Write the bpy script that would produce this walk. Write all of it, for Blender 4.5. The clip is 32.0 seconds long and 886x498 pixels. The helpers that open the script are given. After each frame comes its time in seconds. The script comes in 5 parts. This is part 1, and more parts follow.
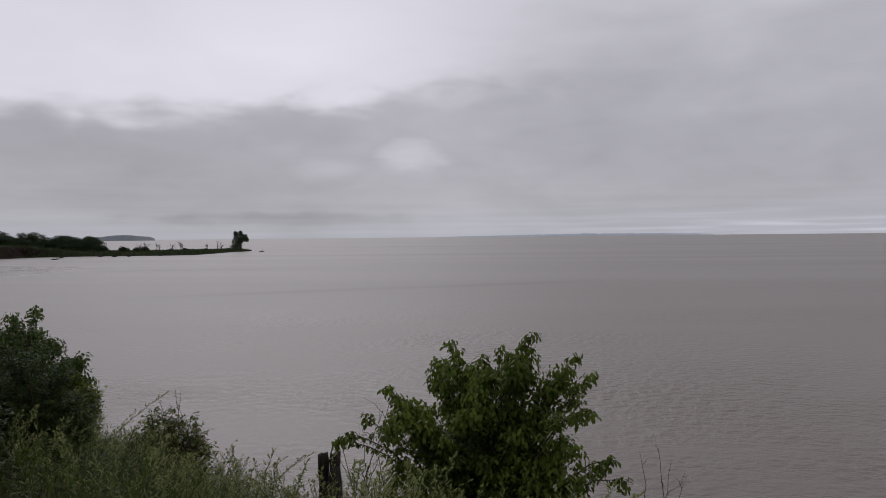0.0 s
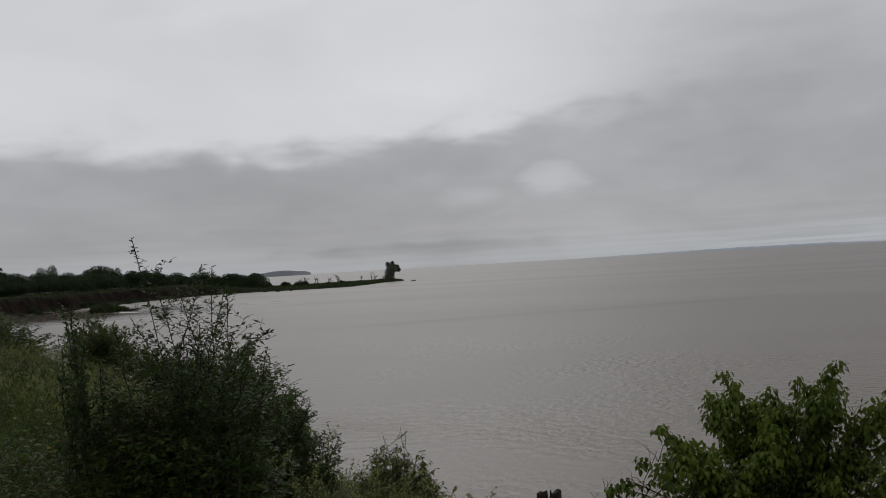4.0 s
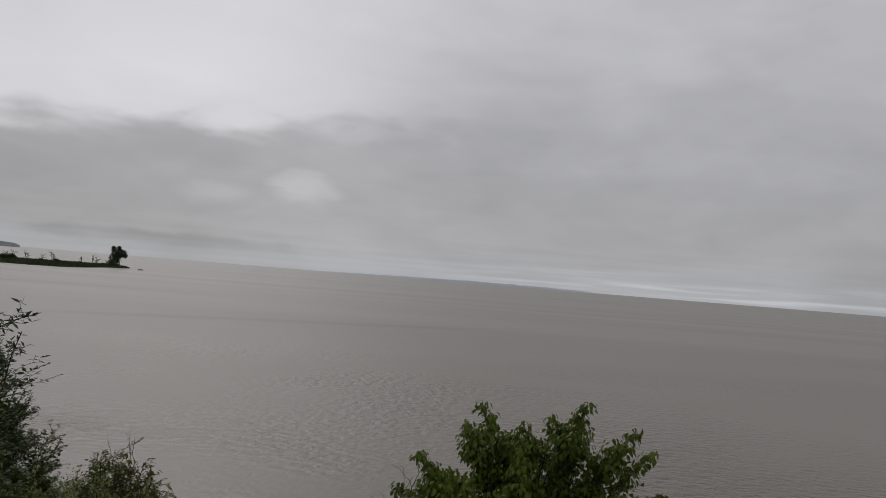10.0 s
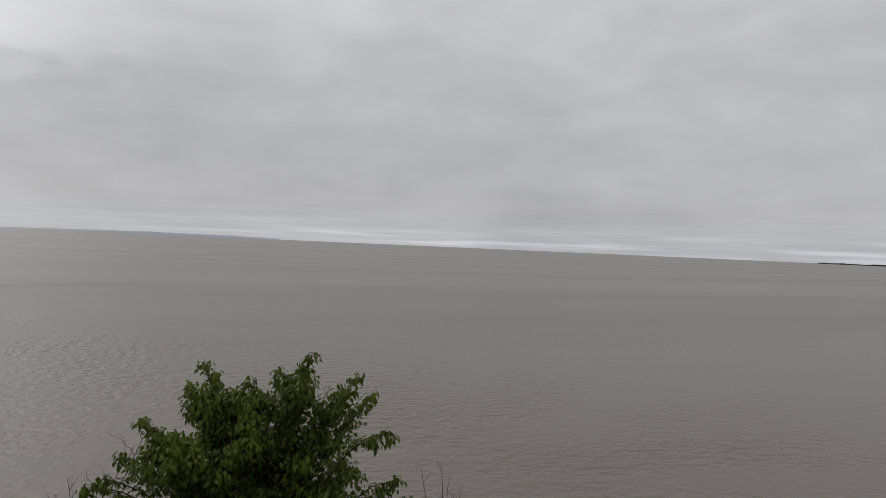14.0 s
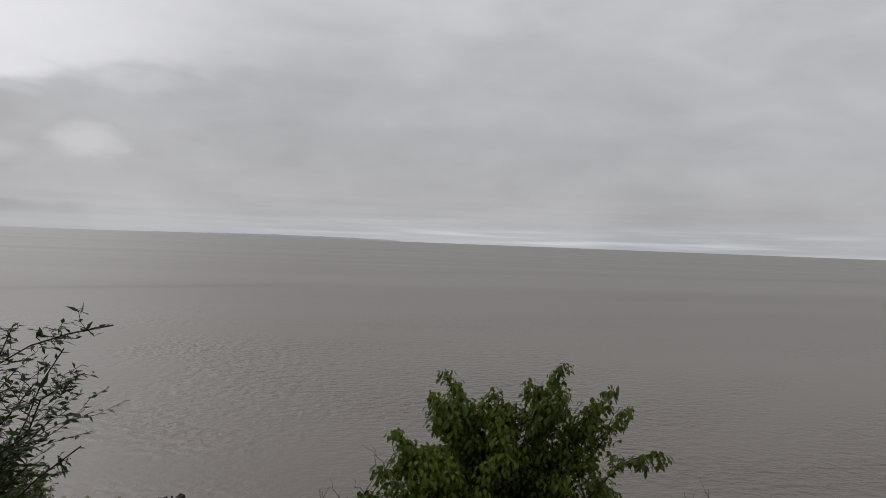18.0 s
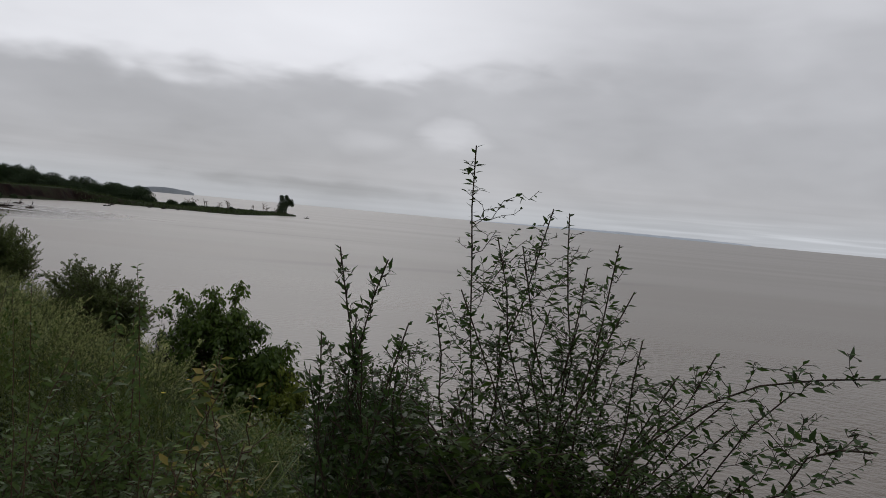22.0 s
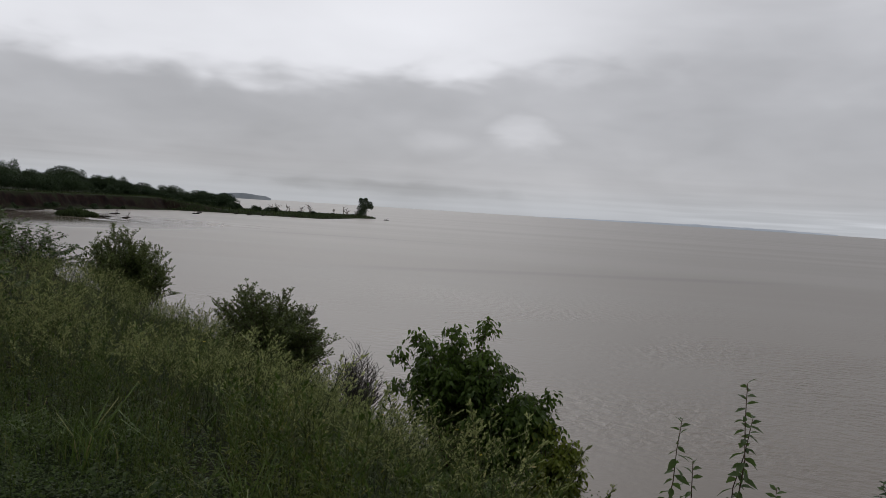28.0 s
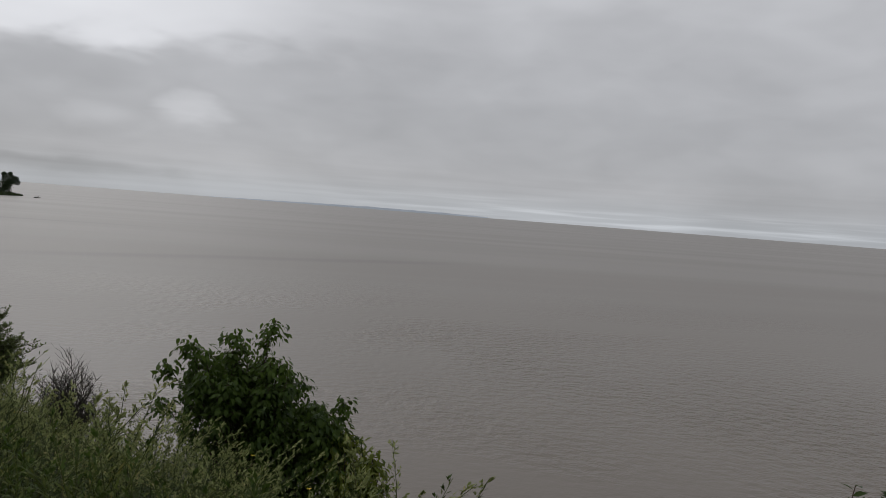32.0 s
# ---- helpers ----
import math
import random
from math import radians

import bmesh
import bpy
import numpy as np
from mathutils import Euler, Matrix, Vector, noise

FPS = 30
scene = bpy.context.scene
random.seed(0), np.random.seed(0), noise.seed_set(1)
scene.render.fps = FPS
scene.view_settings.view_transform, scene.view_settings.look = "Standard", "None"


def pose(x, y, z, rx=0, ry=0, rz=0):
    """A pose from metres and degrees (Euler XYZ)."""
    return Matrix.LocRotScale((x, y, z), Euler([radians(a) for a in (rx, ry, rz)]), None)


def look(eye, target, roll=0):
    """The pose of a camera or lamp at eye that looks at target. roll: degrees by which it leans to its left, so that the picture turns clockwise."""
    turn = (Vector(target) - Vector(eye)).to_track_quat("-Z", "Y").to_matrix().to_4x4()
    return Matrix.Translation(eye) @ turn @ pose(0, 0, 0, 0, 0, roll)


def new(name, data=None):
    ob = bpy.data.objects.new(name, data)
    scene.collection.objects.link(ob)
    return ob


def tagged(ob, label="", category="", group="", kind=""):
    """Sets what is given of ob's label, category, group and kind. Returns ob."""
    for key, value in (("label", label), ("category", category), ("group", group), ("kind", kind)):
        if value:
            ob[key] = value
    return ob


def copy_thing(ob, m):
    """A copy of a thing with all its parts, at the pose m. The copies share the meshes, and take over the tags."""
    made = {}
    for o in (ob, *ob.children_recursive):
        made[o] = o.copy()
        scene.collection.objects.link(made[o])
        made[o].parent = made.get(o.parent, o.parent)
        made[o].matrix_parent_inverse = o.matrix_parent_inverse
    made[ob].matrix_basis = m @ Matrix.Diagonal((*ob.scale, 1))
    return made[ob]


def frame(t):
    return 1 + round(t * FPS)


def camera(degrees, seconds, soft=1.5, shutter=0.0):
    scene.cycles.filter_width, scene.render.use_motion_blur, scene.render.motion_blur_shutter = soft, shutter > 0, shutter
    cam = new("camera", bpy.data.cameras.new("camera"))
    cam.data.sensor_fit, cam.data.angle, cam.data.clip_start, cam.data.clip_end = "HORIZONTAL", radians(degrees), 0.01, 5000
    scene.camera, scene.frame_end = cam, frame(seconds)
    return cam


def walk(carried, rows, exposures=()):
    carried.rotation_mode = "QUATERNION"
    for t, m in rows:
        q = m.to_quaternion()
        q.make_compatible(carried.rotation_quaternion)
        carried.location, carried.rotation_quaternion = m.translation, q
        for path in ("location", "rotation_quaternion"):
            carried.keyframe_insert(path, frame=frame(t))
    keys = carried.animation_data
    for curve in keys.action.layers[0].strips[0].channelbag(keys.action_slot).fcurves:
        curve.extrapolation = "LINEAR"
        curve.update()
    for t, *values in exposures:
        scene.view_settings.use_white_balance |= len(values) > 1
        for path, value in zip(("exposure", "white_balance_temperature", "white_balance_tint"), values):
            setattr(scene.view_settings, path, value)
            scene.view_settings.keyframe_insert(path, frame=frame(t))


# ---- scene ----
cam = camera(57.9, 32.0, soft=0.7)

PATH = [
    (0, (0.591, -0.789, 3.612), (0.411, 1.203, 3.581), -0.55),
    (0.5, (0.483, -0.688, 3.600), (0.425, 1.312, 3.599), 0.19),
    (1, (0.327, -0.649, 3.607), (0.203, 1.347, 3.653), 1.03),
    (1.5, (0.171, -0.600, 3.627), (0.100, 1.398, 3.641), 0.86),
    (2, (0.073, -0.517, 3.623), (0.053, 1.483, 3.633), -0.45),
    (2.5, (-0.073, -0.446, 3.625), (-0.059, 1.553, 3.628), -0.86),
    (3, (-0.231, -0.411, 3.638), (-0.157, 1.587, 3.660), -1.88),
    (3.5, (-0.304, -0.395, 3.640), (-0.546, 1.591, 3.647), -2.40),
    (4, (-0.351, -0.347, 3.639), (-0.885, 1.580, 3.681), -3.26),
    (4.5, (-0.393, -0.365, 3.646), (-1.094, 1.507, 3.731), -3.34),
    (6.5, (-0.349, -0.394, 3.642), (-1.113, 1.449, 3.788), -3.29),
    (7, (-0.353, -0.407, 3.641), (-1.135, 1.426, 3.804), -2.84),
    (7.5, (-0.344, -0.420, 3.644), (-1.108, 1.420, 3.826), -2.46),
    (8, (-0.306, -0.405, 3.645), (-0.867, 1.506, 3.833), -1.11),
    (8.5, (-0.313, -0.392, 3.642), (-0.636, 1.572, 3.841), -0.26),
    (9, (-0.502, -0.314, 3.643), (-0.792, 1.660, 3.791), -0.88),
    (9.5, (-0.606, -0.286, 3.633), (-0.853, 1.699, 3.629), 1.66),
    (10, (-0.705, -0.170, 3.640), (-0.606, 1.826, 3.718), 4.63),
    (10.5, (-0.801, -0.232, 3.643), (-0.562, 1.753, 3.704), 3.27),
    (11, (-0.810, -0.197, 3.672), (-0.272, 1.727, 3.758), 0.79),
    (11.5, (-0.831, -0.201, 3.730), (-0.220, 1.702, 3.792), -0.11),
    (12, (-0.907, -0.204, 3.687), (-0.108, 1.629, 3.714), 0.74),
    (12.5, (-0.879, -0.217, 3.718), (0.124, 1.513, 3.737), 2.83),
    (13, (-0.880, -0.249, 3.683), (0.257, 1.397, 3.702), 3.79),
    (13.5, (-0.864, -0.254, 3.757), (0.247, 1.409, 3.744), 3.32),
    (14, (-0.973, -0.260, 3.686), (-0.127, 1.552, 3.679), 2.52),
    (14.5, (-1.273, -0.238, 3.615), (-0.623, 1.654, 3.602), 2.90),
    (15, (-1.252, -0.015, 3.661), (-0.910, 1.952, 3.541), 2.56),
    (15.5, (-1.496, -0.110, 3.704), (-1.551, 1.885, 3.589), 1.61),
    (17.5, (-1.702, 0.340, 3.680), (-1.280, 2.294, 3.616), 3.10),
    (18, (-1.746, 0.471, 3.659), (-1.169, 2.386, 3.643), 2.22),
    (18.5, (-1.763, 0.480, 3.665), (-1.201, 2.396, 3.566), 2.68),
    (19, (-1.871, 0.515, 3.676), (-1.191, 2.394, 3.598), 3.36),
    (19.5, (-1.950, 0.508, 3.701), (-1.257, 2.382, 3.638), 2.96),
    (20, (-1.989, 0.545, 3.701), (-1.562, 2.498, 3.650), 3.15),
    (20.5, (-2.090, 0.604, 3.670), (-1.956, 2.596, 3.540), 4.64),
    (21, (-2.303, 0.676, 3.673), (-2.393, 2.669, 3.533), 5.00),
    (21.5, (-2.492, 0.791, 3.662), (-2.617, 2.784, 3.553), 6.20),
    (22, (-2.728, 0.914, 3.664), (-2.985, 2.896, 3.585), 5.25),
    (22.5, (-2.965, 1.065, 3.671), (-3.124, 3.056, 3.565), 5.39),
    (23, (-3.211, 1.201, 3.680), (-3.466, 3.183, 3.611), 5.67),
    (23.5, (-3.448, 1.286, 3.692), (-3.666, 3.273, 3.625), 5.33),
    (24, (-3.617, 1.475, 3.677), (-3.593, 3.475, 3.647), 7.00),
    (24.5, (-3.864, 1.602, 3.684), (-3.857, 3.602, 3.673), 6.68),
    (25, (-4.062, 1.715, 3.698), (-4.240, 3.702, 3.556), 5.19),
    (25.5, (-4.282, 1.843, 3.680), (-4.845, 3.745, 3.428), 4.18),
    (26, (-4.452, 1.936, 3.696), (-5.099, 3.813, 3.451), 4.63),
    (26.5, (-4.614, 2.002, 3.694), (-5.195, 3.911, 3.559), 4.47),
    (28.5, (-5.304, 2.372, 3.725), (-5.726, 4.324, 3.637), 3.49),
    (29, (-5.478, 2.455, 3.726), (-5.903, 4.408, 3.653), 2.96),
    (29.5, (-5.638, 2.575, 3.710), (-5.956, 4.537, 3.489), 3.52),
    (30, (-5.764, 2.686, 3.722), (-5.607, 4.669, 3.517), 4.05),
    (30.5, (-5.869, 2.766, 3.716), (-5.520, 4.712, 3.416), 5.80),
    (31, (-5.994, 2.897, 3.720), (-5.472, 4.822, 3.569), 6.85),
    (31.5, (-6.157, 3.036, 3.706), (-5.688, 4.977, 3.599), 4.72),
    (32, (-6.274, 3.129, 3.704), (-5.908, 5.094, 3.617), 4.47),
]
EXPOSURES = [(0.0, 0.0, 6280, 16), (1.0, -0.13, 6370, 12), (2.0, -0.06, 6450, 10), (4.0, -0.16, 6430, 9), (8.0, -0.33, 6450, 10), (9.0, -0.31, 6480, 10), (10.0, -0.12, 6500, 10), (11.0, -0.12, 6520, 9), (12.0, 0.06, 6530, 9), (13.0, 0.14, 6530, 9), (15.0, 0.17, 6500, 10), (18.0, 0.09, 6480, 10), (19.0, 0.24, 6470, 10), (20.0, 0.15, 6450, 9), (22.0, 0.15, 6370, 10), (24.0, 0.08, 6390, 13), (25.0, 0.05, 6390, 12), (25.5, 0.25, 6400, 10), (26.0, 0.52, 6400, 10), (26.5, 0.38, 6350, 10), (28.0, 0.15, 6380, 10), (29.0, 0.05, 6400, 10), (30.0, 0.45, 6430, 10), (31.0, 0.50, 6420, 10), (32.0, 0.05, 6400, 9)]
walk(cam, [(t, look(eye, target, roll)) for t, eye, target, roll in PATH], EXPOSURES)

rng = np.random.default_rng(7)


# ---------- world, sun ----------
class Nodes:
    """A short way to write node trees."""

    def __init__(self, tree):
        self.tree = tree
        tree.nodes.clear()

    def add(self, kind, ins=None, **props):
        n = self.tree.nodes.new(kind)
        for k, v in (ins or {}).items():
            s = n.inputs[k]
            if isinstance(v, bpy.types.NodeSocket):
                self.tree.links.new(v, s)
            else:
                s.default_value = v
        return n

    def math(self, op, a, b=0.0, clamp=False):
        n = self.tree.nodes.new("ShaderNodeMath")
        n.operation, n.use_clamp = op, clamp
        for s, v in zip(n.inputs, (a, b)):
            if isinstance(v, bpy.types.NodeSocket):
                self.tree.links.new(v, s)
            else:
                s.default_value = v
        return n.outputs[0]

    def mix(self, fac, a, b):
        n = self.tree.nodes.new("ShaderNodeMix")
        n.data_type = "RGBA"
        for s, v in ((n.inputs[0], fac), (n.inputs[6], a), (n.inputs[7], b)):
            if isinstance(v, bpy.types.NodeSocket):
                self.tree.links.new(v, s)
            elif isinstance(v, (int, float)):
                s.default_value = v
            else:
                s.default_value = (*v, 1.0)
        return n.outputs[2]

    def noise(self, vec, scale, detail=4.0, rough=0.55, distort=0.0):
        n = self.tree.nodes.new("ShaderNodeTexNoise")
        n.inputs["Scale"].default_value, n.inputs["Detail"].default_value = scale, detail
        n.inputs["Roughness"].default_value, n.inputs["Distortion"].default_value = rough, distort
        if vec is not None:
            self.tree.links.new(vec, n.inputs["Vector"])
        return n.outputs["Fac"]

    def mapping(self, vec, scale=(1, 1, 1), rot=(0, 0, 0), loc=(0, 0, 0)):
        n = self.tree.nodes.new("ShaderNodeMapping")
        n.inputs["Scale"].default_value, n.inputs["Rotation"].default_value, n.inputs["Location"].default_value = scale, rot, loc
        self.tree.links.new(vec, n.inputs["Vector"])
        return n.outputs[0]

    def ramp(self, fac, stops):
        n = self.tree.nodes.new("ShaderNodeValToRGB")
        el = n.color_ramp.elements
        while len(el) < len(stops):
            el.new(0.5)
        for e, (p, c) in zip(el, stops):
            e.position, e.color = p, (*c, 1.0) if not isinstance(c, (int, float)) else (c, c, c, 1.0)
        self.tree.links.new(fac, n.inputs[0])
        return n.outputs[0]

    def rise(self, v, lo, hi):
        n = self.tree.nodes.new("ShaderNodeMapRange")
        n.interpolation_type = "SMOOTHSTEP"
        n.inputs[1].default_value, n.inputs[2].default_value = lo, hi
        self.tree.links.new(v, n.inputs[0])
        return n.outputs[0]

    def link(self, a, b):
        self.tree.links.new(a, b)


def bearing_dir(left, up):
    """Unit vector at so many degrees to the left of +y and above the horizon."""
    a, b = radians(left), radians(up)
    return Vector((-math.sin(a) * math.cos(b), math.cos(a) * math.cos(b), math.sin(b)))


def make_world():
    world = bpy.data.worlds.new("overcast_sky")
    scene.world = world
    world.use_nodes = True
    k = Nodes(world.node_tree)
    out = k.tree.nodes.new("ShaderNodeOutputWorld")
    co = k.tree.nodes.new("ShaderNodeTexCoord").outputs["Generated"]
    sep = k.tree.nodes.new("ShaderNodeSeparateXYZ")
    k.link(co, sep.inputs[0])
    x, y, z = sep.outputs
    up = k.math("MAXIMUM", z, 0.0)
    # degrees to the left of +y and above the horizon
    left = k.math("MULTIPLY", k.math("ARCTAN2", k.math("MULTIPLY", x, -1.0), y), 57.2958)
    high = k.math("MULTIPLY", k.math("ARCSINE", up), 57.2958)
    comb = k.tree.nodes.new("ShaderNodeCombineXYZ")
    k.link(left, comb.inputs[0])
    k.link(high, comb.inputs[1])
    k.link(k.math("MULTIPLY", y, 9.0), comb.inputs[2])
    dome = comb.outputs[0]
    big = k.noise(k.mapping(dome, (0.055, 0.16, 0.1), loc=(3.1, 0.4, 0)), 1.0, 3.0, 0.5, 0.5)
    mid = k.noise(k.mapping(dome, (0.15, 0.40, 0.1), loc=(7.7, 1.2, 0)), 1.0, 2.5, 0.45, 0.5)
    small = k.noise(k.mapping(dome, (0.34, 0.9, 0.3), rot=(0, 0, radians(4))), 1.0, 2.5, 0.45, 0.3)
    # thin streaks low over the horizon
    low = k.noise(k.mapping(dome, (0.09, 2.3, 0.2), loc=(0, 0.35, 0)), 1.0, 3.0, 0.5)
    # mean brightness by height: grey belt, brighter overhead
    base = k.ramp(k.math("MULTIPLY", up, 2.0), [
        (0.0, 0.43), (0.012, 0.44), (0.03, 0.43), (0.075, 0.41), (0.20, 0.42), (0.33, 0.45), (0.6, 0.50), (1.0, 0.50)])

    def centred(n, amount):
        return k.math("MULTIPLY", k.math("SUBTRACT", n, 0.5), amount)

    val = k.math("ADD", base, centred(big, 0.17))
    val = k.math("ADD", val, k.math("MULTIPLY", centred(mid, 0.10), k.rise(high, 0.3, 4.0)))
    val = k.math("ADD", val, k.math("MULTIPLY", centred(small, 0.035), k.rise(high, 0.0, 3.0)))
    belt = k.math("SUBTRACT", 1.0, k.rise(high, 1.4, 4.5))
    val = k.math("ADD", val, k.math("MULTIPLY", centred(low, 0.10), belt))
    # a pale slit under the cloud, out over the open river
    open_side = k.math("SUBTRACT", 1.0, k.rise(left, -22.0, 6.0))
    slit = k.math("MULTIPLY", k.rise(low, 0.42, 0.66), k.math("SUBTRACT", 1.0, k.rise(high, 0.5, 1.9)))
    val = k.math("ADD", val, k.math("MULTIPLY", k.math("MULTIPLY", slit, open_side), 0.12))
    # the cloud is thinnest towards the hidden sun
    val = k.math("ADD", val, k.math("MULTIPLY", k.rise(high, 8.0, 34.0), k.math("MULTIPLY", k.math("SUBTRACT", 1.0, k.rise(k.math("ABSOLUTE", k.math("SUBTRACT", left, 24.0)), 5.0, 70.0)), 0.24)))
    # the ragged lower edge of thin bright cloud on the sun's side, and the grey belt under it
    rim = k.math("ADD", 7.6, k.math("MULTIPLY", k.math("ABSOLUTE", k.math("SUBTRACT", left, 30.0)), 0.085))
    over = k.math("SUBTRACT", k.math("ADD", high, k.math("ADD", centred(mid, 4.6), centred(small, 1.6))), rim)
    side = k.math("MULTIPLY", k.rise(left, -9.0, 16.0), k.math("SUBTRACT", 1.0, k.rise(left, 55.0, 90.0)))
    lit = k.math("MULTIPLY", k.rise(over, -0.9, 1.6), k.math("SUBTRACT", 1.0, k.math("MULTIPLY", k.rise(over, 2.0, 10.0), 0.45)))
    val = k.math("ADD", val, k.math("MULTIPLY", k.math("MULTIPLY", lit, side), 0.27))

    def gap(left0, high0, wide, tall, amount):
        """A thin place in the cloud: brightness that fades out round a direction."""
        p = k.math("DIVIDE", k.math("SUBTRACT", left, left0), wide)
        q = k.math("DIVIDE", k.math("SUBTRACT", high, high0), tall)
        d = k.math("SQRT", k.math("ADD", k.math("MULTIPLY", p, p), k.math("MULTIPLY", q, q)))
        d = k.math("ADD", d, k.math("ADD", centred(small, 1.5), centred(mid, 1.3)))
        return k.math("MULTIPLY", k.math("SUBTRACT", 1.0, k.rise(d, 0.05, 1.25)), amount)

    val = k.math("ADD", val, gap(7.4, 5.6, 2.7, 1.3, 0.14))
    val = k.math("ADD", val, gap(13.0, 4.8, 2.8, 0.9, 0.06))
    # a low dark scud over the spit
    val = k.math("SUBTRACT", val, gap(17.0, 1.35, 11.0, 0.55, 0.07))
    val = k.math("MAXIMUM", val, 0.12)
    tint = k.mix(k.rise(up, 0.0, 0.05), (0.94, 0.975, 1.03), (0.985, 0.983, 1.02))
    grey = k.tree.nodes.new("ShaderNodeVectorMath")
    grey.operation = "SCALE"
    k.link(tint, grey.inputs[0])
    k.link(val, grey.inputs["Scale"])
    sky = k.tree.nodes.new("ShaderNodeTexSky")
    sky.sky_type, sky.sun_disc = "NISHITA", False
    sky.sun_elevation, sky.sun_rotation = radians(38), radians(-20)
    bg1 = k.tree.nodes.new("ShaderNodeBackground")
    k.link(sky.outputs[0], bg1.inputs[0])
    bg1.inputs[1].default_value = 0.05
    bg2 = k.tree.nodes.new("ShaderNodeBackground")
    k.link(grey.outputs[0], bg2.inputs[0])
    bg2.inputs[1].default_value = 1.0
    mixer = k.tree.nodes.new("ShaderNodeMixShader")
    mixer.inputs[0].default_value = 0.96
    k.link(bg1.outputs[0], mixer.inputs[1])
    k.link(bg2.outputs[0], mixer.inputs[2])
    k.link(mixer.outputs[0], out.inputs[0])


make_world()
sun_data = bpy.data.lights.new("sun", "SUN")
sun_data.energy, sun_data.angle, sun_data.color = 0.5, radians(40), (1.0, 0.97, 0.93)
sun = new("sun", sun_data)
sun.matrix_world = look(bearing_dir(20, 38) * 50, (0, 0, 0))


# ---------- materials ----------
def material(name):
    m = bpy.data.materials.new(name)
    m.use_nodes = True
    return m, Nodes(m.node_tree)


def leaf_material(name, dark, light, dry=None, dry_at=0.82, glow=0.35, rough=0.5, patch=1.2):
    """Leaves: every leaf its own tone, patches of tone over the ground, some light let through."""
    dark = tuple(c * 0.72 for c in dark)
    light = tuple(c * 1.08 for c in light)
    m, k = material(name)
    out = k.tree.nodes.new("ShaderNodeOutputMaterial")
    geo = k.tree.nodes.new("ShaderNodeNewGeometry")
    isl = geo.outputs["Random Per Island"]
    spot = k.noise(geo.outputs["Position"], patch, 3.0)
    f = k.math("ADD", k.math("MULTIPLY", isl, 0.6), k.math("MULTIPLY", k.rise(spot, 0.3, 0.7), 0.45), clamp=True)
    col = k.mix(f, dark, light)
    if dry:
        pick = k.math("ADD", k.math("MULTIPLY", isl, 0.75), k.math("MULTIPLY", spot, 0.42))
        col = k.mix(k.rise(pick, dry_at - 0.05, dry_at + 0.08), col, dry)
    fine = k.noise(geo.outputs["Position"], 90.0, 2.0)
    col = k.mix(k.math("MULTIPLY", fine, 0.35), col, tuple(c * 0.55 for c in dark))
    b = k.tree.nodes.new("ShaderNodeBsdfPrincipled")
    k.link(col, b.inputs["Base Color"])
    b.inputs["Roughness"].default_value = rough
    b.inputs["Specular IOR Level"].default_value = 0.14
    t = k.tree.nodes.new("ShaderNodeBsdfTranslucent")
    k.link(k.mix(0.45, col, tuple(min(1, c * 1.6) for c in light)), t.inputs["Color"])
    s = k.tree.nodes.new("ShaderNodeMixShader")
    s.inputs[0].default_value = glow
    k.link(b.outputs[0], s.inputs[1])
    k.link(t.outputs[0], s.inputs[2])
    k.link(s.outputs[0], out.inputs[0])
    return m


def solid_material(name, a, b, scale=6.0, rough=0.85, bump=0.3, stretch=(1, 1, 1), dist=0.02):
    m, k = material(name)
    out = k.tree.nodes.new("ShaderNodeOutputMaterial")
    co = k.tree.nodes.new("ShaderNodeTexCoord").outputs["Object"]
    co = k.mapping(co, stretch)
    n1 = k.noise(co, scale, 5.0)
    n2 = k.noise(co, scale * 6, 3.0)
    col = k.mix(k.rise(k.math("ADD", k.math("MULTIPLY", n1, 0.7), k.math("MULTIPLY", n2, 0.3)), 0.32, 0.68), a, b)
    p = k.tree.nodes.new("ShaderNodeBsdfPrincipled")
    k.link(col, p.inputs["Base Color"])
    p.inputs["Roughness"].default_value = rough
    p.inputs["Specular IOR Level"].default_value = 0.15
    bp = k.tree.nodes.new("ShaderNodeBump")
    bp.inputs["Strength"].default_value, bp.inputs["Distance"].default_value = bump, dist
    k.link(k.math("ADD", n1, k.math("MULTIPLY", n2, 0.4)), bp.inputs["Height"])
    k.link(bp.outputs[0], p.inputs["Normal"])
    k.link(p.outputs[0], out.inputs[0])
    return m


